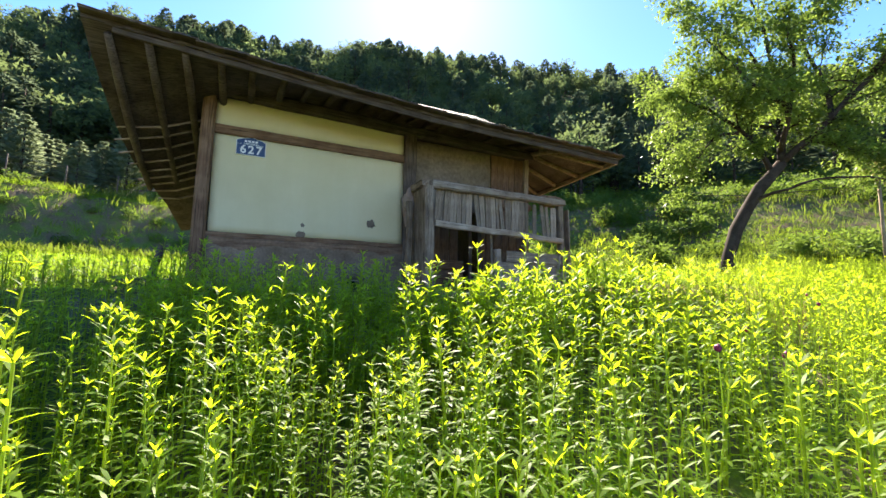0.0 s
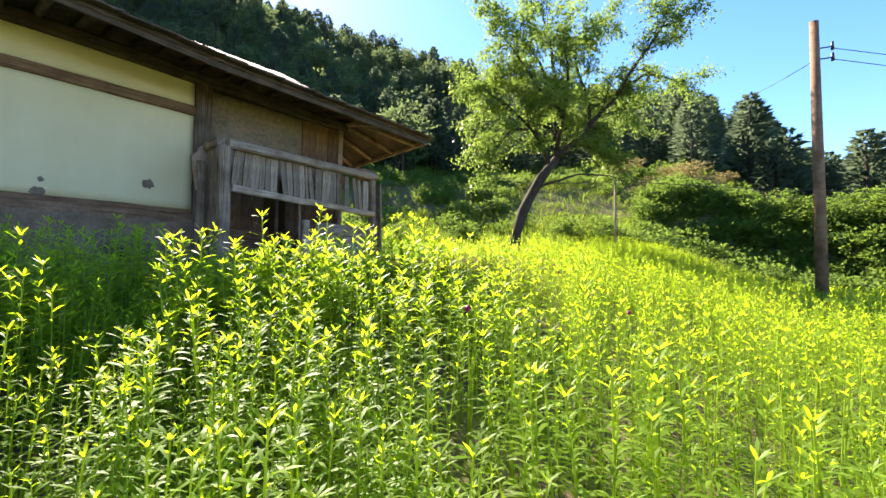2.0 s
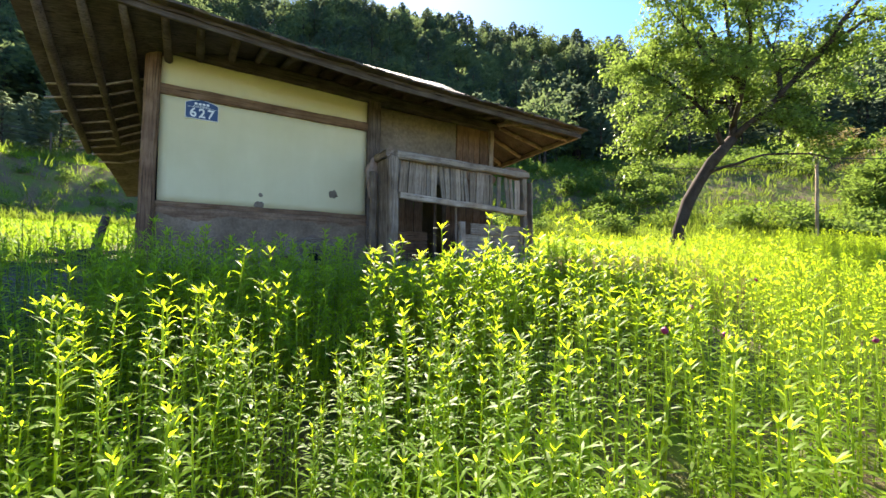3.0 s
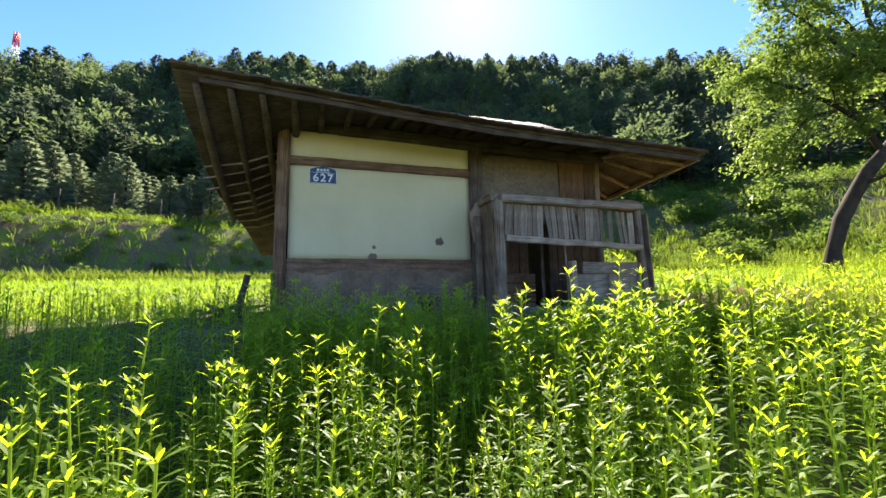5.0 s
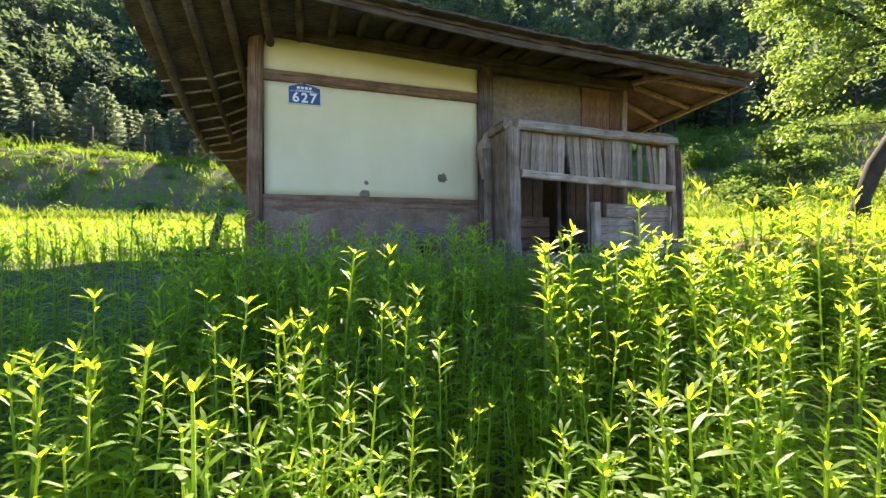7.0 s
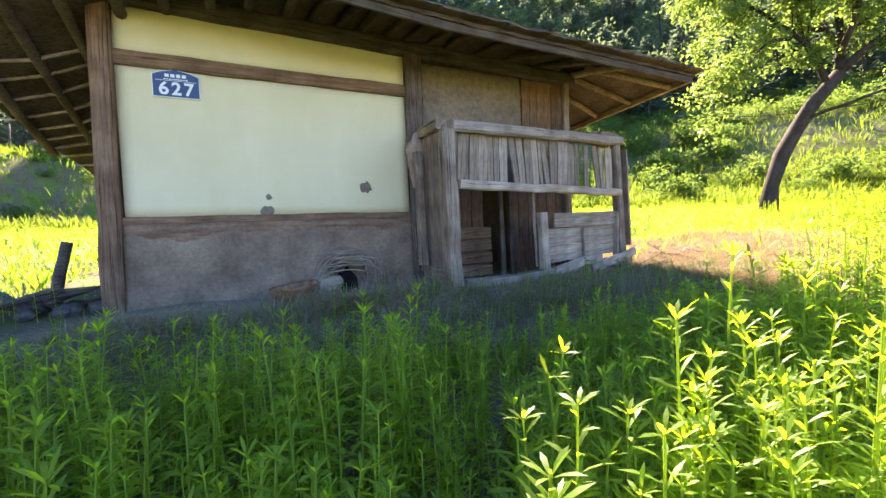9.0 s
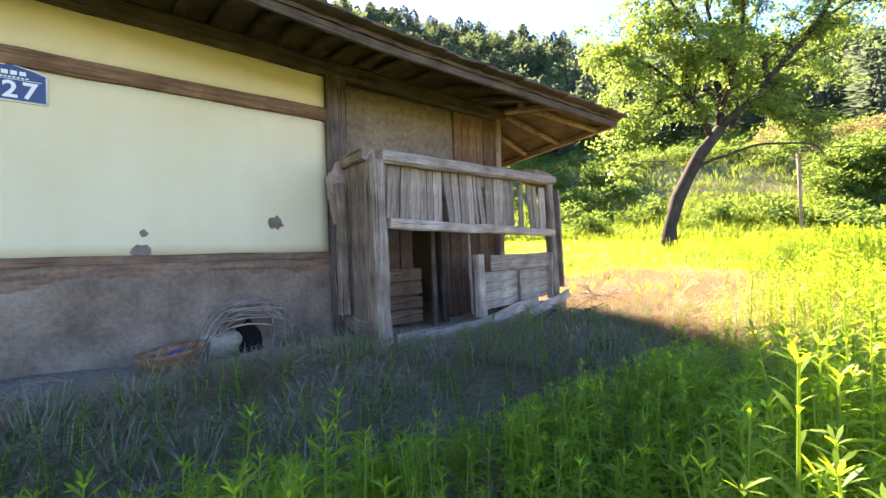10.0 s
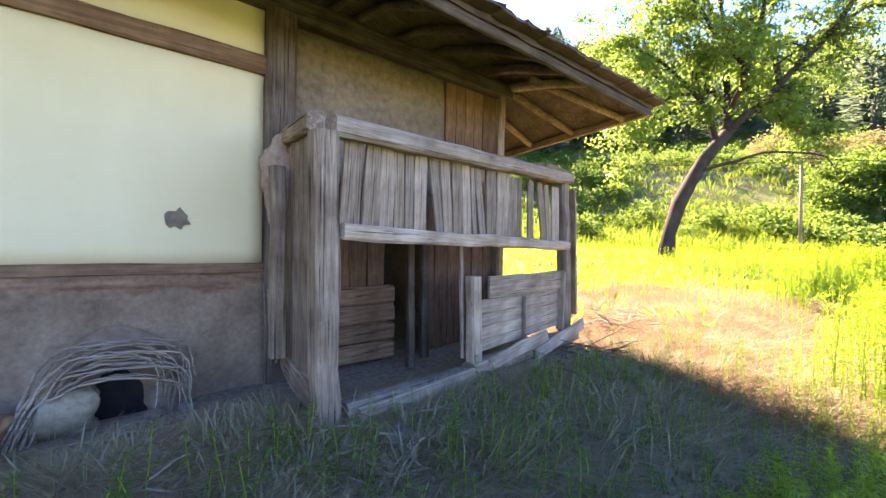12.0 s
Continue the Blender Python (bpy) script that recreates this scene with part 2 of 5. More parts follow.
def frame_between(p0, p1, up=(0, 0, 1), roll=0.0):
    """A pose at p0 whose x runs to p1."""
    x = (Vector(p1) - Vector(p0)).normalized()
    u = Vector(up)
    if abs(x.dot(u)) > 0.97:
        u = Vector((0, 1, 0))
    y = u.cross(x).normalized()
    z = x.cross(y)
    m = Matrix((x, y, z)).transposed().to_4x4()
    m.translation = Vector(p0)
    return m @ Matrix.Rotation(roll, 4, "X")


def timber_mesh(name, length, w, d, mat, seed=0, wear=0.06, taper=1.0, segs=None, ragged=0.0, bend=0.0, chamfer=0.18):
    """A worn piece of timber along x, w across y and d across z, with chamfered, uneven edges."""
    rng = random.Random(seed)
    segs = segs or max(3, min(10, int(length / 0.22)))
    c = chamfer * min(w, d)
    ring = [(-w / 2 + c, -d / 2), (w / 2 - c, -d / 2), (w / 2, -d / 2 + c), (w / 2, d / 2 - c),
            (w / 2 - c, d / 2), (-w / 2 + c, d / 2), (-w / 2, d / 2 - c), (-w / 2, -d / 2 + c)]
    verts, faces = [], []
    for i in range(segs + 1):
        f = i / segs
        k = 1 + (taper - 1) * f
        ox = bend * math.sin(f * math.pi) + wear * w * 0.5 * rng.uniform(-1, 1)
        oy = wear * d * 0.5 * rng.uniform(-1, 1)
        for y, z in ring:
            j = 1 + wear * rng.uniform(-1, 1)
            end = ragged * rng.uniform(-1, 1) if i in (0, segs) else 0
            verts.append((f * length + end, y * k * j + ox, z * k * j + oy))
    for i in range(segs):
        for q in range(8):
            a, b = i * 8 + q, i * 8 + (q + 1) % 8
            faces.append((a, a + 8, b + 8, b))
    faces.append(tuple(range(8)))
    faces.append(tuple(reversed(range(segs * 8, segs * 8 + 8))))
    return mesh_of(name, verts, faces, mat)


def timber(name, p0, p1, w, d, mat, parent=None, label="", seed=0, up=(0, 0, 1), **kw):
    me = timber_mesh(name, (Vector(p1) - Vector(p0)).length, w, d, mat, seed, **kw)
    return part(name, me, parent, label, frame_between(p0, p1, up))


def log_mesh(name, pts, radii, mat, sides=10, rough=0.08, seed=0):
    """A round, bent limb through a few points."""
    rng = random.Random(seed)
    verts, faces = [], []
    n = len(pts)
    for i, (p, r) in enumerate(zip(pts, radii)):
        p = Vector(p)
        d = (Vector(pts[min(i + 1, n - 1)]) - Vector(pts[max(i - 1, 0)])).normalized()
        a = d.cross(Vector((0.31, 0.87, 0.2))).normalized()
        b = d.cross(a)
        for k in range(sides):
            t = 2 * math.pi * k / sides
            verts.append(p + (a * math.cos(t) + b * math.sin(t)) * r * (1 + rough * rng.uniform(-1, 1)))
    for i in range(n - 1):
        for k in range(sides):
            q = (k + 1) % sides
            faces.append((i * sides + k, i * sides + q, (i + 1) * sides + q, (i + 1) * sides + k))
    faces.append(tuple(reversed(range(sides))))
    faces.append(tuple(range((n - 1) * sides, n * sides)))
    return mesh_of(name, verts, faces, mat, True)


def rock_mesh(name, size, mat, seed=0, squash=0.7):
    bm = bmesh.new()
    bmesh.ops.create_icosphere(bm, subdivisions=2, radius=1)
    for v in bm.verts:
        k = 1 + 0.28 * noise.noise(v.co * 1.3 + Vector((seed * 7.1, 0, 0))) + 0.1 * noise.noise(v.co * 3 + Vector((0, seed * 3.3, 0)))
        v.co = Vector((v.co.x * size * k, v.co.y * size * 0.8 * k, v.co.z * size * squash * k))
    me = bpy.data.meshes.new(name)
    bm.to_mesh(me)
    bm.free()
    me.materials.append(mat)
    return me


# ---- the lie of the land ----
def step(a, b, x):
    t = np.clip((x - a) / (b - a), 0, 1)
    return t * t * (3 - 2 * t)


RIDGE_AZ = (-180, -90, -60, -33, -14, 17, 34, 49, 66, 83, 95, 110, 140, 180)
RIDGE_EL = (3, 14, 17, 19.5, 24.5, 28, 26.5, 23.5, 19.5, 16, 9, 6, 3, 3)


def height(x, y):
    """Height of the ground: a slope up to the house, a gently rising meadow, banks and a wooded hill."""
    x, y = np.asarray(x, float), np.asarray(y, float)
    z = 0.02 - 1.42 * step(-1.0, -8.5, y)
    open_ = step(-9, 1, y)
    z = z + open_ * (0.055 * np.maximum(0, x - 3) + 0.02 * np.maximum(0, -x - 3)) + 0.09 * np.maximum(0, y - 2)
    r = np.hypot(x, y + 4)
    az = np.degrees(np.arctan2(x, y + 4))
    el = np.tan(np.radians(np.interp(az, RIDGE_AZ, RIDGE_EL)))
    z = np.where(r > 30, np.minimum(z, 3.2 + 0 * z), z)
    slope = np.minimum(el, 0.21) * 30
    left = step(2, -6, az) * step(-100, -80, az)
    terrace = 3.1 * step(23.8, 26.8, r) + step(-22, -12, az) * 2.9 * step(27, 34, r) + 1.5 * step(34, 44, r)
    steep = step(79, 84, az)
    cut = step(28.0, 32.5, r) * 4.6 + step(32, 44, r) * np.maximum(slope - 4.6, 0)
    bank = left * terrace + (1 - left) * (steep * cut + (1 - steep) * step(21, 42, r) * slope)
    hill = step(36, 125, r) * np.maximum(el * 125 - 9, 0)
    far = 1 - step(160, 420, r) * 0.7
    rough = 0.05 * np.sin(x * 1.7 + y * 0.6) * np.sin(y * 1.9 - x * 0.8) + step(20, 40, r) * 0.6 * np.sin(x * 0.35) * np.cos(y * 0.31)
    return z + (bank + hill) * far + rough


def make_ground():
    n = 230
    u = np.linspace(-1, 1, n)
    g = np.sign(u) * (np.abs(u) * 16 + 484 * np.abs(u) ** 4)
    X, Y = np.meshgrid(g, g - 2)
    Z = height(X, Y)
    v = np.stack([X, Y, Z], -1).reshape(-1, 3)
    i = np.arange(n * n).reshape(n, n)
    a, b, c, d = i[:-1, :-1].ravel(), i[:-1, 1:].ravel(), i[1:, 1:].ravel(), i[1:, :-1].ravel()
    me = big_mesh("ground", v, np.concatenate([np.stack([a, b, c], -1), np.stack([a, c, d], -1)]), [GROUND])
    me.shade_smooth()
    return tagged(new("ground", me), "sloping soil and sward under weeds, rising to wooded hills", "ground", kind="structure")


make_ground()


def up(x, y):
    return float(height(x, y))

# ---- the house ----
PLASTER_L, PLASTER_R, PLASTER_LOW, PLASTER_TOP = -3.15, 0.0, 1.0, 3.17


def slab(name, x0, x1, y0, y1, z0, z1, mat, parent=None, label="", uneven=0.0, seed=0, cell=0.12):
    """A panel facing -y, with an uneven face and true thickness."""
    nx, nz = max(1, int((x1 - x0) / cell)), max(1, int((z1 - z0) / cell))
    verts, faces = [], []
    for layer, y in ((0, y0), (1, y1)):
        for j in range(nz + 1):
            for i in range(nx + 1):
                x, z = x0 + (x1 - x0) * i / nx, z0 + (z1 - z0) * j / nz
                o = uneven * noise.noise(Vector((x * 1.7 + seed, seed * 2.0, z * 1.7))) + 0.4 * uneven * noise.noise(Vector((x * 6, seed, z * 6)))
                verts.append((x, y + (o if layer == 0 else 0), z))
    w = nx + 1
    k = w * (nz + 1)
    for j in range(nz):
        for i in range(nx):
            a = j * w + i
            faces.append((a, a + 1, a + w + 1, a + w))
            faces.append((k + a, k + a + w, k + a + w + 1, k + a + 1))
    rim = [i for i in range(nx)] + [nx + j * w for j in range(nz)] + [nz * w + i for i in range(nx, 0, -1)] + [j * w for j in range(nz, 0, -1)]
    for a, b in zip(rim, rim[1:] + rim[:1]):
        faces.append((a, k + a, k + b, b))
    return part(name, mesh_of(name, verts, faces, mat, True), parent, label)


def make_house():
    wall = thing("house", -1.5, 0.1, 0.0, "old timber-framed farmhouse with cream plaster, on a clay base", "house")
    slab("plaster_panel", PLASTER_L, PLASTER_R, 0.0, 0.1, PLASTER_LOW, 2.56, PLASTER, wall, "smooth cream lime plaster with chips", 0.006, 1)
    slab("plaster_panel", PLASTER_L, PLASTER_R, 0.0, 0.1, 2.69, PLASTER_TOP, PLASTER, wall, "smooth cream lime plaster", 0.006, 2)
    timber("band_beam", (-3.2, 0.0, 2.63), (0.1, 0.0, 2.625), 0.1, 0.15, WOOD_BROWN, wall, "brown timber band", 3, wear=0.05)
    timber("sill_beam", (-3.2, 0.02, 0.965), (0.1, 0.02, 0.965), 0.12, 0.09, WOOD_BROWN, wall, "brown timber sill", 4)
    timber("wall_plate", (-3.45, 0.02, 3.26), (3.0, 0.02, 3.12), 0.2, 0.2, WOOD_DARK, wall, "dark timber wall plate", 5)
    timber("corner_post", (-3.29, -0.02, -0.1), (-3.23, -0.02, 3.2), 0.19, 0.19, WOOD_BROWN, wall, "weathered brown corner post", 6, wear=0.05)
    timber("middle_post", (0.14, 0.0, -0.1), (0.12, 0.0, 3.1), 0.24, 0.2, WOOD_DARK, wall, "dark timber post", 7)
    timber("end_post", (2.84, 0.0, 0.0), (2.84, 0.0, 3.05), 0.12, 0.12, WOOD, wall, "weathered end post", 8)
    slab("clay_base", -3.2, 0.05, -0.035, 0.16, -0.25, 0.93, CLAY_BASE, wall, "grey-brown clay render, crumbling", 0.05, 3, 0.08)
    # the wall above and behind the stall
    slab("clay_wall", 0.2, 1.95, 0.03, 0.14, 1.75, 3.05, CLAY, wall, "bare clay wall panel", 0.03, 9)
    for i in range(6):
        x = 1.98 + i * 0.145
        timber("plank", (x + 0.06, 0.02, 1.6), (x + 0.065, 0.02, 3.03), 0.03, 0.138, WOOD_BROWN, wall, "", 20 + i, up=(1, 0, 0))
    for i in range(5):
        x = 0.34 + i * 0.2
        timber("plank", (x, 0.12, -0.05), (x + 0.01, 0.12, 1.95), 0.03, 0.195, WOOD_BROWN, wall, "", 30 + i, up=(1, 0, 0))
    for i in range(4):
        z = 0.1 + i * 0.185
        timber("wall_log", (0.25, 0.06, z), (1.3, 0.06, z + 0.02), 0.15, 0.18, WOOD_BROWN, wall, "", 40 + i)
    for i in range(6):
        x = 1.68 + i * 0.19
        timber("plank", (x + 0.09, 0.06, -0.05), (x + 0.085, 0.06, 1.72), 0.03, 0.18, WOOD_BROWN, wall, "", 50 + i, up=(1, 0, 0))
    # side and back walls, which close the rooms
    slab("back_wall", -3.2, 2.84, 3.6, 3.75, -0.2, 1.4, CLAY, wall)
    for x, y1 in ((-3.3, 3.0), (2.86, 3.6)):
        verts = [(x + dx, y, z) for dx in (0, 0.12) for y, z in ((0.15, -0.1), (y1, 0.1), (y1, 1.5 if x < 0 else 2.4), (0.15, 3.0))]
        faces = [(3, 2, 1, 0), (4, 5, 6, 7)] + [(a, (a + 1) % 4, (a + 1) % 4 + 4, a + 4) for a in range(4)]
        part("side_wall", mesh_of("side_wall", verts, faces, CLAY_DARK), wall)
    return wall


house = make_house()

# number plate
def make_number_plate():
    m, nt, b = material("plate_blue", 0.45, 0.4)
    nt.links.new(mix(nt, (0.015, 0.045, 0.13), (0.03, 0.07, 0.17), noise_tex(nt, coords(nt), 8, 4)), b.inputs["Base Color"])
    white, ntw, bw = material("plate_white", 0.5, 0.4)
    ntw.links.new(mix(ntw, (0.72, 0.73, 0.72), (0.82, 0.82, 0.8), noise_tex(ntw, coords(ntw), 30, 3)), bw.inputs["Base Color"])
    x0, x1, z0, z1, peak = -2.835, -2.4, 2.265, 2.5, 2.565
    plate = thing("number_plate", -2.62, -0.02, z0, "blue house number plate 627 with white rim, on the plaster", "sign")
    xm = (x0 + x1) / 2
    out = [(x0, z0), (x1, z0), (x1, z1), (x1 - 0.07, z1 + 0.03), (xm, peak), (x0 + 0.07, z1 + 0.03), (x0, z1)]

    def shield(name, g, ya, yb, mat):
        cx, cz = xm, (z0 + peak) / 2
        pts = [(cx + (x - cx) * (1 - g / 0.22), cz + (z - cz) * (1 - g / 0.15)) for x, z in out]
        n = len(pts)
        verts = [(x, ya, z) for x, z in pts] + [(x, yb, z) for x, z in pts]
        faces = [tuple(range(n)), tuple(reversed(range(n, 2 * n)))] + [(i, i + n, (i + 1) % n + n, (i + 1) % n) for i in range(n)]
        return part(name, mesh_of(name, verts, faces, mat), plate)
    shield("rim", 0.0, -0.026, 0.004, white)
    shield("face", 0.008, -0.031, -0.024, m)

    def strip(name, xa, xb, za, zb):
        verts = [(x, y, z) for y in (-0.034, -0.0315) for x, z in ((xa, za), (xb, za), (xb, zb), (xa, zb))]
        faces = [(0, 1, 2, 3), (7, 6, 5, 4)] + [(i, i + 4, (i + 1) % 4 + 4, (i + 1) % 4) for i in range(4)]
        part(name, mesh_of(name, verts, faces, white), plate)
    strip("rule", x0 + 0.03, x1 - 0.03, 2.437, 2.441)
    for i in range(4):
        strip("letter_bar", xm - 0.1 + i * 0.052, xm - 0.062 + i * 0.052, 2.475, 2.508)
    for i in range(9):
        strip("letter_bar", xm - 0.11 + i * 0.025, xm - 0.092 + i * 0.025, 2.449, 2.460)
    for ch, x in (("6", xm - 0.115), ("2", xm), ("7", xm + 0.115)):
        cu = bpy.data.curves.new("digit", "FONT")
        cu.body, cu.size, cu.extrude, cu.offset = ch, 0.185, 0.0015, 0.004
        cu.align_x = "CENTER"
        cu.materials.append(white)
        attach(new("digit", cu), plate, pose(x, -0.0335, 2.295, 90, 0, 0))


make_number_plate()


def chip(name, x, z, r, seed, label):
    """A patch where the plaster has come off."""
    rng = random.Random(seed)
    n = 14
    ring = [(r * (1 + 0.35 * rng.uniform(-1, 1)) * math.cos(2 * math.pi * i / n), r * (1 + 0.35 * rng.uniform(-1, 1)) * math.sin(2 * math.pi * i / n)) for i in range(n)]
    verts = [(x + a, -0.011, z + b) for a, b in ring] + [(x + a * 0.6, -0.009, z + b * 0.6) for a, b in ring] + [(x, -0.008, z)]
    faces = [(i, (i + 1) % n, (i + 1) % n + n, i + n) for i in range(n)] + [(i + n, (i + 1) % n + n, 2 * n) for i in range(n)]
    part(name, mesh_of(name, verts, faces, CLAY), house, label)


chip("plaster_chip", -0.593, 1.33, 0.075, 3, "dark hole in the plaster")
chip("plaster_chip", -1.8, 1.03, 0.075, 5, "dark chip over the sill")
chip("plaster_chip", -1.77, 1.21, 0.032, 6, "small chip in the plaster")


# ---- the roof ----
EAVE_Y, RIDGE_Y, BACK_Y = -1.24, 1.9, 4.2
ROOF_L, ROOF_R = -4.53, 4.32


def eave_z(x):
    f = (x - ROOF_L) / (ROOF_R - ROOF_L)
    return 3.36 - 0.43 * f + 0.08 * f * f - 0.12 * math.sin(f * math.pi) ** 2 * 0.6


def roof_point(x, y):
    """Underside of the sagging roof; its back sinks towards the fallen end."""
    f = (x - ROOF_L) / (ROOF_R - ROOF_L)
    front, back = eave_z(x), 1.45 + 1.2 * min(1, f * 1.3)
    t = (y - EAVE_Y) / (BACK_Y - EAVE_Y)
    bulge = 1.3 * min(1, f * 2.2) * min(1, (1 - f) * 3.0)
    sag = -0.25 * math.sin(min(t * 1.3, 1) * math.pi) * max(0, 1 - f * 5)
    return front + (back - front) * t + bulge * math.sin(t * math.pi) ** 0.9 + sag


def roof_x(f, y):
    t = (y - EAVE_Y) / (BACK_Y - EAVE_Y)
    left = ROOF_L + 0.6 * t - 0.12 * math.sin(t * math.pi)
    return left + (ROOF_R - left) * f


def make_roof():
    roof = thing("roof", 0, 1, 3.0, "sagging old roof of dark boards and shingles, eaves far out", "roof")
    nx, ny = 60, 30
    verts, faces = [], []
    for lay in (0, 1):
        for j in range(ny + 1):
            for i in range(nx + 1):
                y = EAVE_Y + (BACK_Y - EAVE_Y) * j / ny
                x = roof_x(i / nx, y)
                z = roof_point(x, y)
                jag = 0.02 * noise.noise(Vector((x * 5, y * 5, lay)))
                verts.append((x, y + (0.03 * noise.noise(Vector((x * 7, 3, lay))) if j == 0 else 0), z - (0.03 if lay else 0.08) + jag))
    w = nx + 1
    k = w * (ny + 1)
    for j in range(ny):
        for i in range(nx):
            a = j * w + i
            faces.append((a, a + w, a + w + 1, a + 1))
            faces.append((k + a, k + a + 1, k + a + w + 1, k + a + w))
    rim = [i for i in range(nx)] + [nx + j * w for j in range(ny)] + [ny * w + i for i in range(nx, 0, -1)] + [j * w for j in range(ny, 0, -1)]
    for a, b in zip(rim, rim[1:] + rim[:1]):
        faces.append((a, b, k + b, k + a))
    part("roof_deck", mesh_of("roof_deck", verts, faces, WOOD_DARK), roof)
    # rafters under the eaves
    for i in range(19):
        x = ROOF_L + 0.25 + i * 0.405
        pts = [(x + 0.02 * math.sin(i * 3), y, roof_point(x, y) - 0.13) for y in (-1.16, -0.5, 0.3, 1.2, 2.2)]
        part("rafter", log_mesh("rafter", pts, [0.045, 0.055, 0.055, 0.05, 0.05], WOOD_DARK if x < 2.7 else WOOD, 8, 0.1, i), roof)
    # rafters that fan out over the open end
    for i in range(6):
        y = -0.9 + i * 0.75
        a = (2.85, y * 0.75 + 0.2, roof_point(2.85, y * 0.75 + 0.2) - 0.14)
        b = (4.22, y, roof_point(4.22, y) - 0.13)
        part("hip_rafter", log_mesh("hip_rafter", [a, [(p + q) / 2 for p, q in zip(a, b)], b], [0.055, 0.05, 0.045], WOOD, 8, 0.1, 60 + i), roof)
    # pale battens under the fallen end, added to stand in for streaks of light
    for i in range(9):
        y = 0.35 + i * 0.3 + 0.05 * math.sin(i * 5)
        x0 = roof_x(0, y) - 0.12 * abs(math.sin(i * 2.3))
        pts = [(x0, y, roof_point(x0 + 0.1, y) - 0.12), (-3.9, y + 0.08, roof_point(-3.9, y + 0.08) - 0.15), (-3.35, y + 0.12, roof_point(-3.35, y + 0.12) - 0.13)]
        part("batten", log_mesh("batten", pts, [0.016, 0.02, 0.02], WOOD_GREY, 6, 0.1, i), roof, "pale batten standing in for a streak of light through the roof")
    # eave board and shingle edge
    for i in range(30):
        x0 = ROOF_L + i * (ROOF_R - ROOF_L) / 30
        x1 = x0 + (ROOF_R - ROOF_L) / 30 + 0.03
        timber("shingle", (x0, EAVE_Y - 0.03, eave_z(x0) - 0.02), (x1, EAVE_Y - 0.03, eave_z(x1) - 0.015 + 0.012 * math.sin(i * 9)), 0.2, 0.03, WOOD_DARK, roof, "", 100 + i, wear=0.15, segs=3)
    for i in range(16):
        y0 = EAVE_Y + i * 0.33
        timber("shingle", (ROOF_R, y0, roof_point(ROOF_R, y0) - 0.02), (ROOF_R, y0 + 0.35, roof_point(ROOF_R, y0 + 0.35) - 0.015), 0.16, 0.03, WOOD_DARK, roof, "", 150 + i, wear=0.15, segs=3)
    timber("eave_board", (ROOF_R - 0.06, EAVE_Y + 0.03, eave_z(ROOF_R) - 0.12), (ROOF_R - 0.06, 3.8, roof_point(ROOF_R, 3.8) - 0.12), 0.06, 0.1, WOOD, roof, "weathered edge pole", 170)
    timber("eave_board", (ROOF_L + 0.3, EAVE_Y + 0.05, eave_z(ROOF_L) - 0.12), (0, EAVE_Y + 0.05, eave_z(0) - 0.12), 0.05, 0.09, WOOD_DARK, roof, "", 171)
    timber("eave_board", (0, EAVE_Y + 0.05, eave_z(0) - 0.12), (ROOF_R, EAVE_Y + 0.05, eave_z(ROOF_R) - 0.12), 0.05, 0.09, WOOD_DARK, roof, "", 172)
    return roof


roof = make_roof()
prop = thing("prop_stick", -3.75, 0.2, 0.1, "dark stump of a broken prop leaning in rubble", "stick")
part("stick", log_mesh("stick", [(-3.95, 0.6, 0.0), (-3.88, 0.58, 0.4), (-3.78, 0.57, 0.78)], [0.06, 0.055, 0.05], WOOD_DARK, 10, 0.1, 4), prop)


# ---- the stall under the eaves ----
def rail_at(x):
    return -1.18 + (x - 0.02) * 0.134


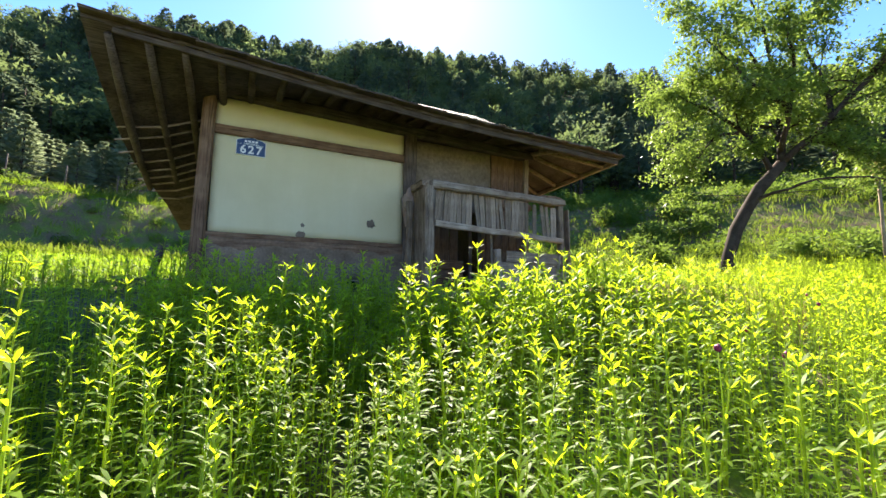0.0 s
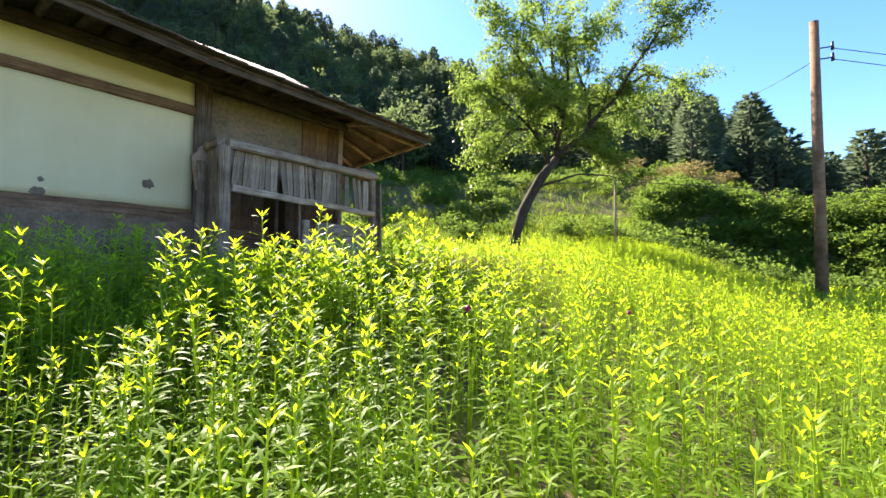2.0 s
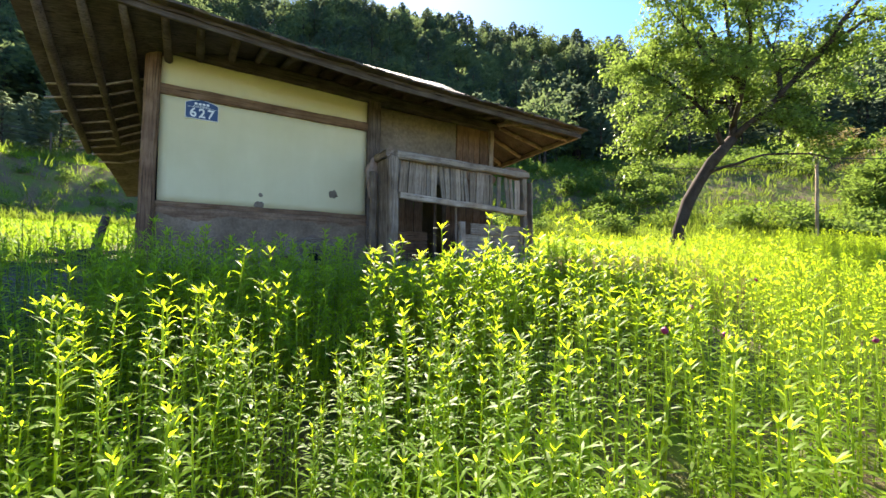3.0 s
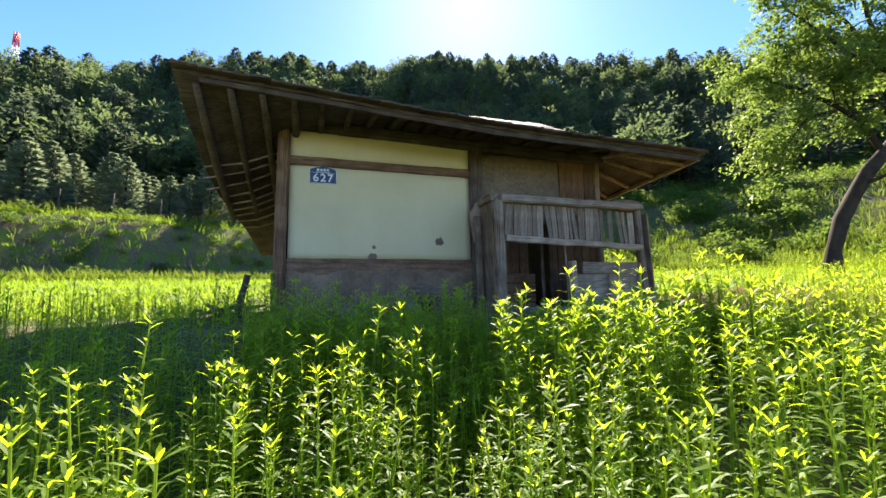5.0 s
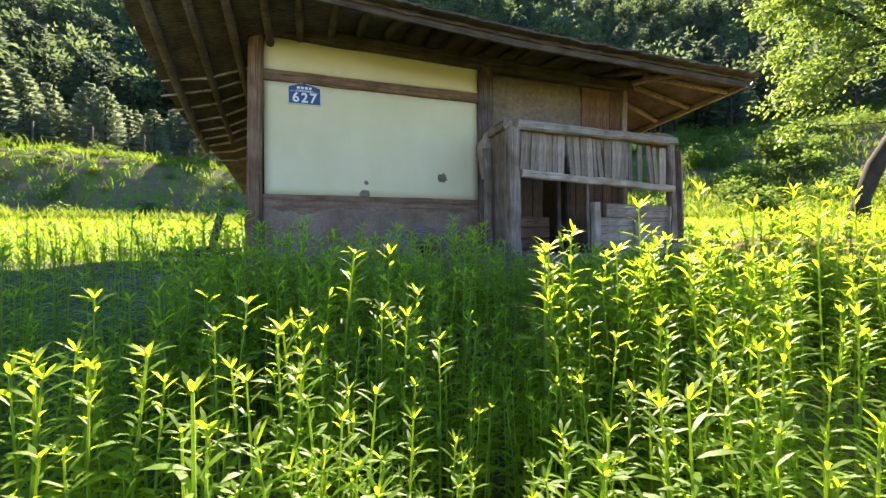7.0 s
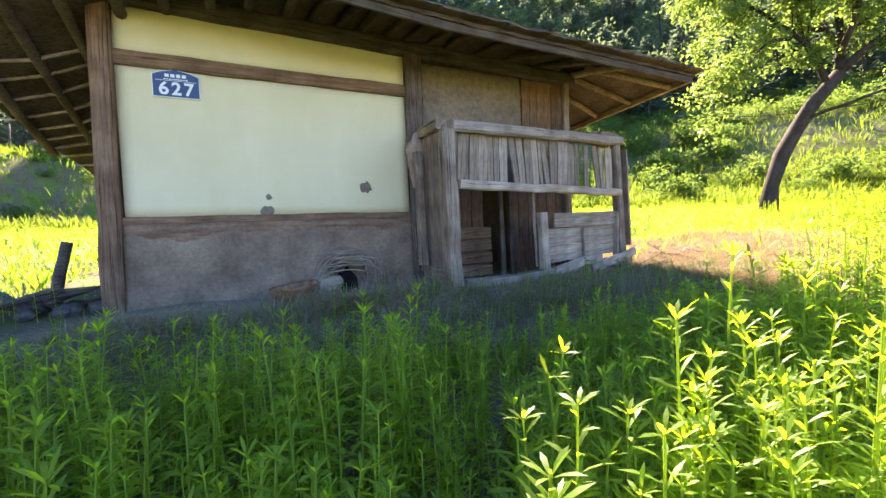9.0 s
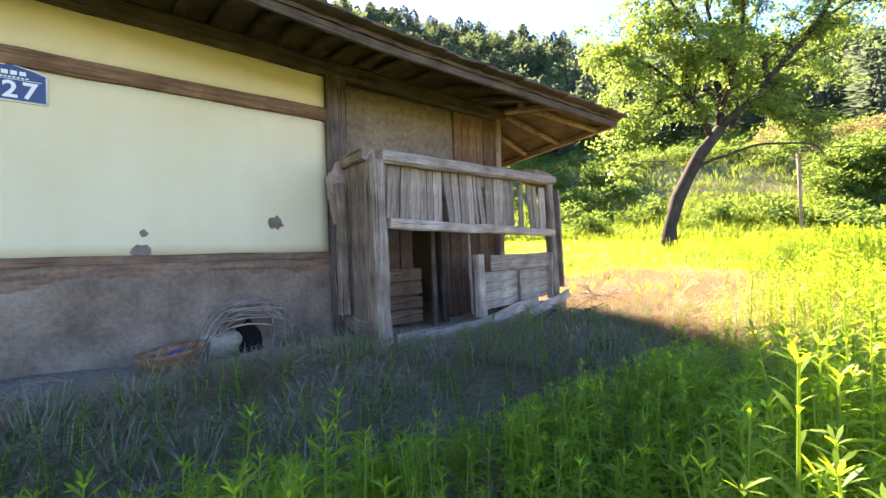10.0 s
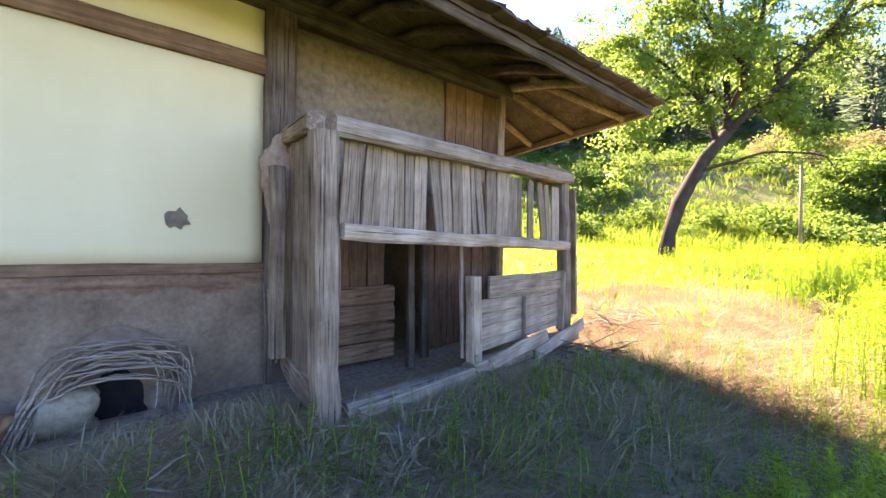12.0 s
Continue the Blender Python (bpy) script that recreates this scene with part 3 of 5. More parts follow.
def make_stall():
    st = thing("cattle_stall", 1.5, -1.0, 0.0, "weathered grey-brown plank stall under the eaves", "stall")
    P = rail_at
    timber("front_post", (0.03, P(0), -0.1), (0.0, P(0), 1.84), 0.155, 0.15, WOOD, st, "split weathered post", 1, wear=0.1)
    timber("front_post", (3.2, P(3.15), 0.0), (3.1, P(3.15), 1.95), 0.13, 0.12, WOOD, st, "weathered post", 2, wear=0.08)
    timber("stub_post", (1.47, P(1.45) - 0.03, 0.0), (1.44, P(1.45) - 0.03, 0.91), 0.12, 0.1, WOOD_GREY, st, "grey stub post", 3, wear=0.1)
    timber("thin_post", (1.40, P(1.4) + 0.06, 0.2), (1.36, P(1.4) + 0.06, 1.2), 0.035, 0.03, WOOD_GREY, st, "", 4)
    timber("top_rail", (0.04, P(0) - 0.02, 1.88), (3.2, P(3.2) - 0.02, 1.98), 0.13, 0.13, WOOD_GREY, st, "hewn grey top rail", 5, wear=0.08)
    timber("middle_rail", (0.1, P(0) - 0.05, 1.235), (3.12, P(3.1) - 0.05, 1.2), 0.09, 0.1, WOOD_GREY, st, "split grey rail", 6, wear=0.14)
    timber("sill_log", (0.15, P(0.1), 0.1), (1.5, P(1.5), 0.06), 0.15, 0.14, WOOD, st, "", 7, wear=0.1)
    timber("sill_log", (1.4, P(1.4) - 0.02, 0.1), (3.3, P(3.3) - 0.05, 0.16), 0.16, 0.14, WOOD, st, "", 8, wear=0.12)
    timber("tie_beam", (0.05, -0.95, 1.97), (0.17, 0.0, 2.05), 0.12, 0.14, WOOD, st, "", 9, wear=0.08)
    timber("side_post", (0.02, -0.36, 0.3), (0.0, -0.36, 1.75), 0.11, 0.1, WOOD, st, "", 10, wear=0.1)
    for i in range(4):
        y = -0.95 + i * 0.26
        timber("side_plank", (0.07 + 0.03 * i, y, 0.25), (0.07 + 0.03 * i, y + 0.02, 1.95), 0.03, 0.22, WOOD, st, "", 12 + i)
    # upright boards between the rails: where each starts, its width and how its top leans
    boards = ((0.11, 0.10, 0.05), (0.22, 0.05, 0.03), (0.28, 0.14, 0.05), (0.43, 0.12, 0.03), (0.57, 0.09, 0.0), (0.67, 0.08, 0.01), (0.76, 0.12, 0.01),
              (1.02, 0.08, -0.09), (1.10, 0.10, -0.05), (1.21, 0.12, -0.02), (1.34, 0.1, -0.03), (1.47, 0.05, -0.04), (1.58, 0.08, -0.09), (1.66, 0.13, 0.0),
              (1.80, 0.17, 0.02), (1.99, 0.15, 0.0), (2.16, 0.08, 0.0), (2.37, 0.09, 0.0), (2.66, 0.09, -0.09), (2.77, 0.08, -0.06), (2.87, 0.14, 0.0))
    rng = random.Random(5)
    for i, (x, w, lean) in enumerate(boards):
        timber("board", (x + w / 2, P(x) + 0.02, 1.2), (x + w / 2 + lean, P(x) + 0.03, 1.875 - rng.uniform(0, 0.03)), 0.025, w * 0.95, WOOD_GREY if rng.random() < 0.6 else WOOD, st, "", 30 + i, up=(1, 0, 0), wear=0.05, ragged=0.01)
    # low boards on the closed half
    for j, (z, h, xa) in enumerate(((0.80, 0.2, 1.66), (0.63, 0.12, 1.5), (0.51, 0.11, 1.5), (0.39, 0.11, 1.5), (0.28, 0.1, 1.5))):
        timber("low_board", (xa, P(xa) - (0.03 if j == 0 else 0.0), z), (3.12, P(3.1) - (0.03 if j == 0 else 0.0), z + 0.01 + 0.015 * j), 0.025, h, WOOD_GREY if j else WOOD, st, "", 60 + j, wear=0.05)
    timber("batten", (2.25, P(2.25) - 0.04, 0.3), (2.25, P(2.25) - 0.04, 0.68), 0.02, 0.04, WOOD_GREY, st, "", 70)
    timber("batten", (3.0, P(3.0) - 0.04, 0.25), (3.02, P(3.0) - 0.04, 0.9), 0.02, 0.1, WOOD_GREY, st, "", 71)
    timber("side_board", (3.38, P(3.3) + 0.02, 0.38), (3.33, P(3.3) + 0.02, 1.86), 0.03, 0.14, WOOD, st, "", 72)
    timber("side_sill", (0.06, -1.08, 0.16), (0.2, -0.12, 0.2), 0.16, 0.17, WOOD, st, "", 75, wear=0.1)
    # low inner partition
    timber("inner_post", (1.3, -0.3, 0.0), (1.28, -0.3, 1.75), 0.07, 0.07, WOOD_DARK, st, "", 73)
    timber("inner_post", (1.62, -0.1, 0.0), (1.6, -0.1, 1.75), 0.09, 0.07, WOOD_DARK, st, "", 74)
    return st


stall = make_stall()


# ---- pole, wires ----
def make_pole():
    x, y = 15.0, -8.1
    z = up(x, y)
    p = thing("utility_pole", x, y, z, "brown wooden utility pole with small insulator bracket", "pole")
    part("pole", log_mesh("pole", [(x, y, z - 0.3), (x, y, z + 4), (x, y, 8.05)], [0.17, 0.15, 0.12], POLE_WOOD, 14, 0.03, 1), p)
    iron, nt, b = material("dark_iron", 0.5, 0.4, 0.8)
    b.inputs["Base Color"].default_value = (0.06, 0.06, 0.065, 1)
    for k, dz in ((0, 0.9), (1, 1.25)):
        part("bracket", log_mesh("bracket", [(x, y - 0.1, 8.05 - dz), (x + 0.1, y - 0.45, 8.05 - dz)], [0.02, 0.02], iron, 6, 0.0, 1), p)
        part("insulator", log_mesh("insulator", [(x + 0.1, y - 0.42, 7.95 - dz), (x + 0.1, y - 0.42, 8.2 - dz)], [0.05, 0.035], iron, 8, 0.0, 1), p)
    return iron


IRON = make_pole()


def wire(pts, r, parent=None):
    cu = bpy.data.curves.new("wire", "CURVE")
    cu.dimensions, cu.bevel_depth, cu.bevel_resolution = "3D", r, 1
    sp = cu.splines.new("POLY")
    sp.points.add(len(pts) - 1)
    for q, p in zip(sp.points, pts):
        q.co = (*p, 1)
    cu.materials.append(IRON)
    return tagged(new("wire", cu), "thin dark overhead wire", "wire")


def sagging(a, b, sag, n=14):
    return [tuple(a[k] + (b[k] - a[k]) * i / n - (sag * 4 * (i / n) * (1 - i / n) if k == 2 else 0) for k in range(3)) for i in range(n + 1)]


wire(sagging((15.1, -8.52, 7.1), (40, -30, 9.0), 0.6), 0.012)
wire(sagging((15.1, -8.52, 6.75), (40, -30, 8.4), 0.6), 0.012)
wire(sagging((15.0, -8.0, 6.75), (70.5, 1.0, 25.5), 0.8), 0.012)
fence_post = thing("fence_post", 22.0, 0.3, up(22, 0.3), "slim grey pole that carries a cable", "post")
part("post", log_mesh("post", [(22, 0.3, up(22, 0.3) - 0.3), (22, 0.3, 5.3)], [0.07, 0.06], WOOD_GREY, 8, 0.05, 2), fence_post)
wire(sagging((22, 0.3, 5.2), (31, -24, 3.4), 0.5), 0.02)
wire(sagging((22, 0.3, 5.25), (19, 6, 5.4), 0.2), 0.02)

# ---- small things round the house ----
def make_fire_hole():
    """The arched mouth of the flue in the clay base."""
    cx, n = -0.93, 18
    rings = ((0.40, 0.60, -0.06), (0.33, 0.53, -0.12), (0.24, 0.44, -0.13), (0.18, 0.38, -0.09), (0.15, 0.34, -0.07))
    verts, faces = [], []
    for k, (w, top, y) in enumerate(rings):
        for i in range(n + 1):
            a = math.pi * i / n
            j = 1 + 0.07 * noise.noise(Vector((i * 0.35, k * 0.5, 1)))
            verts.append((cx + w * j * math.cos(a), y, -0.06 + (top + 0.06) * j * math.sin(a)))
    for k in range(len(rings) - 1):
        for i in range(n):
            a = k * (n + 1) + i
            faces.append((a, a + 1, a + n + 2, a + n + 1))
    part("flue_mouth", mesh_of("flue_mouth", verts, faces, CLAY_PINK, True), house, "sooty clay arch of a fire hole")
    # flat sheet whose near-black colour gives the hole's inner shade as well as soot
    soot_and_shade, nt, b = material("soot_and_shade", 0.95, 0.05)
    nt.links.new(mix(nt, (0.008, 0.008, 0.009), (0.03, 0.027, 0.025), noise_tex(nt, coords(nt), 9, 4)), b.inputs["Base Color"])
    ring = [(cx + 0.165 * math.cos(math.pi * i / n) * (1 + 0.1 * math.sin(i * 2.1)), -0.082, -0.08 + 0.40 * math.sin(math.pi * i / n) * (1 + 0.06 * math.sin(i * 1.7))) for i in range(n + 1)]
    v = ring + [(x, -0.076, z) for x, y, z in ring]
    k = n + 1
    part("flue_dark", mesh_of("flue_dark", v, [tuple(range(k))] + [(i, i + k, i + 1 + k, i + 1) for i in range(n)], soot_and_shade), house, "flat black sheet for soot and the shade inside the fire hole")


make_fire_hole()

TWIG = wood("dry_twig", (0.50, 0.43, 0.34), (0.28, 0.22, 0.17))


def make_twigs():
    """Dry roots and stalks bent over the fire hole."""
    rng = random.Random(3)
    t = thing("dry_stalks", -1.1, -0.25, up(-1.1, -0.25), "bundle of dry grey stalks bent over the fire hole", "stalks")
    for i in range(24):
        x0 = -1.34 + rng.uniform(-0.12, 0.1)
        y = -0.18 - rng.uniform(0, 0.16)
        top = 0.5 + rng.uniform(-0.2, 0.08)
        end = -0.68 + rng.uniform(-0.12, 0.1)
        pts = [(x0, y - 0.05, up(x0, y) - 0.02), (x0 + 0.08, y, 0.2 + rng.uniform(-0.03, 0.03)), (x0 + 0.18, y, top - 0.06), (x0 + 0.36, y, top), (end, y, top - 0.04 + rng.uniform(-0.03, 0.03)), (end + 0.05, y, top - 0.2), (end + 0.04 + rng.uniform(-0.04, 0.03), y, top - rng.uniform(0.25, 0.45))]
        for _ in range(2):
            q = [pts[0]]
            for a, b in zip(pts, pts[1:]):
                q += [tuple(u * 0.75 + v * 0.25 for u, v in zip(a, b)), tuple(u * 0.25 + v * 0.75 for u, v in zip(a, b))]
            pts = q + [pts[-1]]
        pts = [(px + rng.uniform(-0.008, 0.008), py + rng.uniform(-0.01, 0.01), pz + rng.uniform(-0.008, 0.008)) for px, py, pz in pts]
        part("stalk", log_mesh("stalk", pts, [0.009 - 0.005 * k / len(pts) for k in range(len(pts))], TWIG, 5, 0.1, i), t)
    for i in range(5):
        x = -0.02 + 0.03 * i
        t2 = [(x, -0.12 - 0.01 * i, 0.85 - 0.05 * i), (x + 0.01, -0.15, 0.5), (x + 0.03 * math.sin(i), -0.16, 0.2)]
        part("stalk", log_mesh("stalk", t2, [0.005, 0.005, 0.003], TWIG, 5, 0.1, 40 + i), t)


make_twigs()


def make_basin():
    rust, nt, b = material("rust", 0.85, 0.2)
    nt.links.new(ramp(nt, noise_tex(nt, coords(nt), 9, 6), ((0.35, (0.13, 0.06, 0.03)), (0.6, (0.33, 0.17, 0.08)), (0.75, (0.45, 0.3, 0.16)))), b.inputs["Base Color"])
    x, y = -1.62, -0.6
    z = up(x, y)
    t = thing("basin", x, y, z, "rusty enamel basin lying on the ground by the wall", "basin")
    prof = ((0.0, 0.01), (0.16, 0.0), (0.19, 0.03), (0.23, 0.15), (0.26, 0.19), (0.255, 0.2), (0.22, 0.16), (0.17, 0.045), (0.0, 0.03))
    n, verts, faces = 24, [], []
    for r, h in prof:
        for i in range(n):
            a = 2 * math.pi * i / n
            verts.append((x + r * math.cos(a), y + r * math.sin(a), z + h + 0.12 * r * math.cos(a)))
    for k in range(len(prof) - 1):
        for i in range(n):
            a, c = k * n + i, k * n + (i + 1) % n
            faces.append((a, c, c + n, a + n))
    part("bowl", mesh_of("bowl", verts, faces, rust, True), t)
    blue, nt, b = material("blue_rag", 0.8, 0.2)
    nt.links.new(mix(nt, (0.03, 0.04, 0.11), (0.08, 0.09, 0.2), noise_tex(nt, coords(nt), 14, 4)), b.inputs["Base Color"])
    rag = thing("plastic_scrap", x + 0.06, y - 0.02, z + 0.08, "crumpled dark blue plastic scrap in the basin", "scrap")
    me = rock_mesh("scrap", 0.12, blue, 8, 0.5)
    part("scrap", me, rag, "", pose(x + 0.06, y - 0.02, z + 0.13))


make_basin()


def make_stones():
    for i, (x, y, s) in enumerate(((-0.35, -0.55, 0.1), (0.05, -1.45, 0.12), (0.32, -1.55, 0.14), (-0.75, -0.3, 0.09), (-1.15, -0.22, 0.15), (-0.55, -0.32, 0.1), (3.25, -1.0, 0.17), (2.95, -1.08, 0.14), (2.6, -1.12, 0.15), (2.2, -1.1, 0.12), (1.6, -1.2, 0.1), (3.5, -0.85, 0.13), (0.6, -1.3, 0.1))):
        z = up(x, y)
        st = tagged(new("stone", rock_mesh("stone", s * 0.8, STONE if i % 3 and i != 4 else CLAY_PINK, i, 0.5)), "rough grey stone half sunk at the foot of the stall", "stone", "stones at the foot of the stall")
        st.matrix_basis = pose(x, y, z + s * 0.16, 0, 0, 40 * i)


make_stones()


def clay_lump(name, cx, cy, cz, sx, sy, sz, mat, label, seed):
    bm = bmesh.new()
    bmesh.ops.create_icosphere(bm, subdivisions=4, radius=1)
    for v in bm.verts:
        k = 1 + 0.35 * noise.noise(v.co * 1.7 + Vector((seed, 0, 0))) + 0.1 * noise.noise(v.co * 5 + Vector((0, seed, 0)))
        v.co = Vector((cx + v.co.x * sx * k, cy + v.co.y * sy * k, cz + v.co.z * sz * k))
    me = bpy.data.meshes.new(name)
    bm.to_mesh(me)
    bm.free()
    me.materials.append(mat)
    me.shade_smooth()
    part(name, me, house, label)


clay_lump("clay_patch", 0.09, -0.13, 1.7, 0.16, 0.08, 0.34, CLAY_WARM, "red-brown clay clinging to the post", 3.0)
clay_lump("clay_patch", 3.0, -0.62, 2.03, 0.3, 0.16, 0.12, CLAY_RED, "clay crumbling over the stall corner", 5.0)
clay_lump("clay_patch", 2.5, -0.1, 1.98, 0.35, 0.1, 0.16, CLAY_RED, "red clay above the rail", 7.0)


def make_rubble():
    """Dark boards and rubble beside the corner post."""
    rng = random.Random(9)
    t = thing("rubble_heap", -3.8, 0.3, up(-3.8, 0.3), "heap of dark broken boards and clods beside the corner", "rubble")
    for i in range(9):
        x, y = -3.75 + rng.uniform(-0.45, 0.3), 0.35 + rng.uniform(-0.3, 0.3)
        a = rng.uniform(0, 3.1)
        z = up(x, y) + 0.05 + rng.uniform(0, 0.2)
        timber("broken_board", (x - 0.3 * math.cos(a), y - 0.3 * math.sin(a), z - 0.05), (x + 0.3 * math.cos(a), y + 0.3 * math.sin(a), z + rng.uniform(0, 0.12)), 0.1, 0.03, WOOD_DARK, t, "", 200 + i, wear=0.1)
    for i in range(7):
        x, y = -3.75 + rng.uniform(-0.4, 0.4), 0.3 + rng.uniform(-0.3, 0.3)
        part("clod", rock_mesh("clod", rng.uniform(0.08, 0.15), CLAY_DARK, 30 + i), t, "", pose(x, y, up(x, y) + 0.05))


make_rubble()


def make_litter():
    """Dry stalks lying about the yard."""
    rng = random.Random(17)
    for i in range(170):
        x, y = rng.uniform(-2.6, 4.4), -1.25 - 1.9 * rng.random() ** 1.5
        if x < 0 and rng.random() < 0.5:
            y += 0.8
        a, L = rng.uniform(0, 3.14), rng.uniform(0.2, 0.75)
        dx, dy = 0.5 * L * math.cos(a), 0.5 * L * math.sin(a)
        pts = [(x - dx, y - dy, up(x - dx, y - dy) + 0.015), (x, y, up(x, y) + 0.03 + rng.uniform(0, 0.04)), (x + dx, y + dy, up(x + dx, y + dy) + 0.02)]
        tw = thing("dry_twig", x, y, up(x, y), "dry grey stalk lying in the yard", "twig", "dry stalks in the yard")
        part("twig", log_mesh("twig", pts, [0.004 + 0.005 * rng.random() ** 3, 0.006, 0.003], TWIG, 5, 0.1, i), tw)


make_litter()

def make_flue_block():
    """A pale clay pipe end beside the mouth of the fire hole."""
    x, y = -1.17, -0.24
    z = up(x, y)
    t = thing("clay_pipe", x, y, z, "pale broken clay pipe lying at the fire hole", "pipe")
    rings = ((0.0, 0.125), (0.02, 0.14), (0.2, 0.135), (0.27, 0.13), (0.28, 0.11), (0.27, 0.095), (0.05, 0.09))
    n, verts, faces = 20, [], []
    for k, (u, r) in enumerate(rings):
        for i in range(n):
            a = 2 * math.pi * i / n
            j = 1 + 0.05 * noise.noise(Vector((math.cos(a) * 2, math.sin(a) * 2, k * 0.4)))
            verts.append((x - 0.15 + u + 0.02 * math.sin(a * 3), y + 0.1 * u + r * j * math.cos(a), z + 0.13 + r * j * math.sin(a)))
    for k in range(len(rings) - 1):
        for i in range(n):
            a, c = k * n + i, k * n + (i + 1) % n
            faces.append((a, c, c + n, a + n))
    faces.append(tuple(reversed(range(n))))
    part("pipe", mesh_of("pipe", verts, faces, PALE_CLAY, True), t)


PALE_CLAY = earthy("pale_clay", (0.26, 0.20, 0.13), (0.36, 0.285, 0.19), (0.43, 0.35, 0.24), 5.0)
make_flue_block()


def make_brush_pile(cx, cy, wide, high, count, mat, seed, label):
    """A low tangle of thin dead branches."""
    rng = random.Random(seed)
    t = thing("brush_pile", cx, cy, up(cx, cy), label, "brushwood")
    for i in range(count):
        x, y = cx + rng.gauss(0, wide * 0.4), cy + rng.gauss(0, wide * 0.25)
        a, L, h = rng.uniform(0, 6.28), rng.uniform(0.25, 0.7), rng.uniform(0.02, high)
        d = Vector((math.cos(a), math.sin(a), rng.uniform(-0.1, 0.4)))
        p = Vector((x, y, up(x, y) + h * 0.5))
        pts = [p]
        for k in range(3):
            d = (d + Vector((rng.uniform(-0.4, 0.4), rng.uniform(-0.4, 0.4), rng.uniform(-0.35, 0.1)))).normalized()
            q = pts[-1] + d * L / 3
            q.z = max(q.z, up(q.x, q.y) + 0.01)
            pts.append(q)
        r = rng.uniform(0.004, 0.011)
        part("branch", log_mesh("branch", pts, [r, r * 0.9, r * 0.7, r * 0.35], mat, 5, 0.1, seed + i), t)


make_brush_pile(2.95, -1.3, 0.8, 0.25, 42, WOOD_DARK, 61, "dark tangle of dead branches at the stall corner")
make_brush_pile(4.4, -0.75, 1.2, 0.35, 48, TWIG, 62, "dry sunlit branches heaped beside the stall")
make_brush_pile(0.35, -1.6, 1.0, 0.12, 34, TWIG, 63, "dry roots and stalks strewn before the post")

# fallen boards in front of the low panel
for i, (a, b) in enumerate((((1.6, -1.08, 0.14), (2.5, -1.0, 0.28)), ((2.3, -1.02, 0.1), (3.3, -0.93, 0.3)), ((0.25, -1.26, 0.07), (1.35, -1.13, 0.1)))):
    fb = thing("fallen_board", a[0], a[1], up(a[0], a[1]), "grey split board fallen against the stall foot", "board", "fallen boards")
    timber("board", a, b, 0.03, 0.12, WOOD_GREY, fb, "", 300 + i, wear=0.1, ragged=0.03)


def make_tower():
    """A red and white lattice mast on the far ridge."""
    red, nt, b = material("mast_red", 0.6, 0.3)
    b.inputs["Base Color"].default_value = (0.55, 0.06, 0.05, 1)
    wh, nt, b = material("mast_white", 0.6, 0.3)
    b.inputs["Base Color"].default_value = (0.75, 0.75, 0.75, 1)
    r, az = 165.0, radians(-29.3)
    x, y = -2.9 + r * math.sin(az), -7.0 + r * math.cos(az)
    z1 = 0.3 + r * math.tan(radians(25.6))
    z0 = up(x, y)
    t = thing("radio_mast", x, y, z0, "red and white lattice radio mast on the ridge", "mast")
    n = 8
    for k in range(n):
        za, zb = z1 - (z1 - z0) * (k + 1) / n, z1 - (z1 - z0) * k / n
        wa, wb = 0.35 + 1.1 * (k + 1) / n, 0.35 + 1.1 * k / n
        mat = red if k % 2 == 0 else wh
        c = [(sx, sy) for sx, sy in ((-1, -1), (1, -1), (1, 1), (-1, 1))]
        for i in range(4):
            (ax, ay), (bx, by) = c[i], c[(i + 1) % 4]
            part("leg", log_mesh("leg", [(x + ax * wa, y + ay * wa, za), (x + ax * wb, y + ay * wb, zb)], [0.16, 0.16], mat, 5, 0, 1), t)
            part("brace", log_mesh("brace", [(x + ax * wa, y + ay * wa, za), (x + bx * wb, y + by * wb, zb)], [0.1, 0.1], mat, 4, 0, 1), t)


make_tower()


def make_field_fence():
    """A line of posts and wires on the terrace behind the meadow."""
    for k in range(9):
        x, y = -24 + k * 2.1, 16.5 + 0.9 * k
        z = up(x, y)
        f = thing("terrace_post", x, y, z, "thin dark fence post on the terrace", "post", "fence posts on the terrace")
        part("post", log_mesh("post", [(x, y, z - 0.2), (x + 0.03, y, z + 1.5)], [0.045, 0.04], WOOD_DARK, 6, 0.05, k), f)
    for dz in (0.7, 1.1, 1.4):
        wire([(-24 + k * 2.1, 16.5 + 0.9 * k, up(-24 + k * 2.1, 16.5 + 0.9 * k) + dz) for k in range(9)], 0.012)


make_field_fence()

# ---- plants ----
def leaf(base, direction, length, width, droop, rng, folds=2):
    """A pointed leaf blade, bent along its length: verts and triangles."""
    d = Vector(direction).normalized()
    s = d.cross(Vector((0, 0, 1)))
    s = s.normalized() if s.length > 1e-3 else Vector((1, 0, 0))
    s = (s + Vector((0, 0, rng.uniform(-0.35, 0.35)))).normalized()
    verts, tris = [Vector(base)], []
    p = Vector(base)
    prof = (1.0,) if folds == 1 else (0.75, 1.0) if folds == 2 else (0.7, 1.0, 0.6)
    for i in range(folds):
        p = p + d * (length / (folds + 1))
        d = (d + Vector((0, 0, -droop / folds))).normalized()
        verts += [p + s * width * prof[i] / 2, p - s * width * prof[i] / 2]
    verts.append(p + d * (length / (folds + 1)))
    tris.append((0, 1, 2))
    for i in range(folds - 1):
        a = 1 + 2 * i
        tris += [(a, a + 2, a + 1), (a + 1, a + 2, a + 3)]
    k = len(verts) - 1
    tris.append((k - 2, k, k - 1))
    return verts, tris


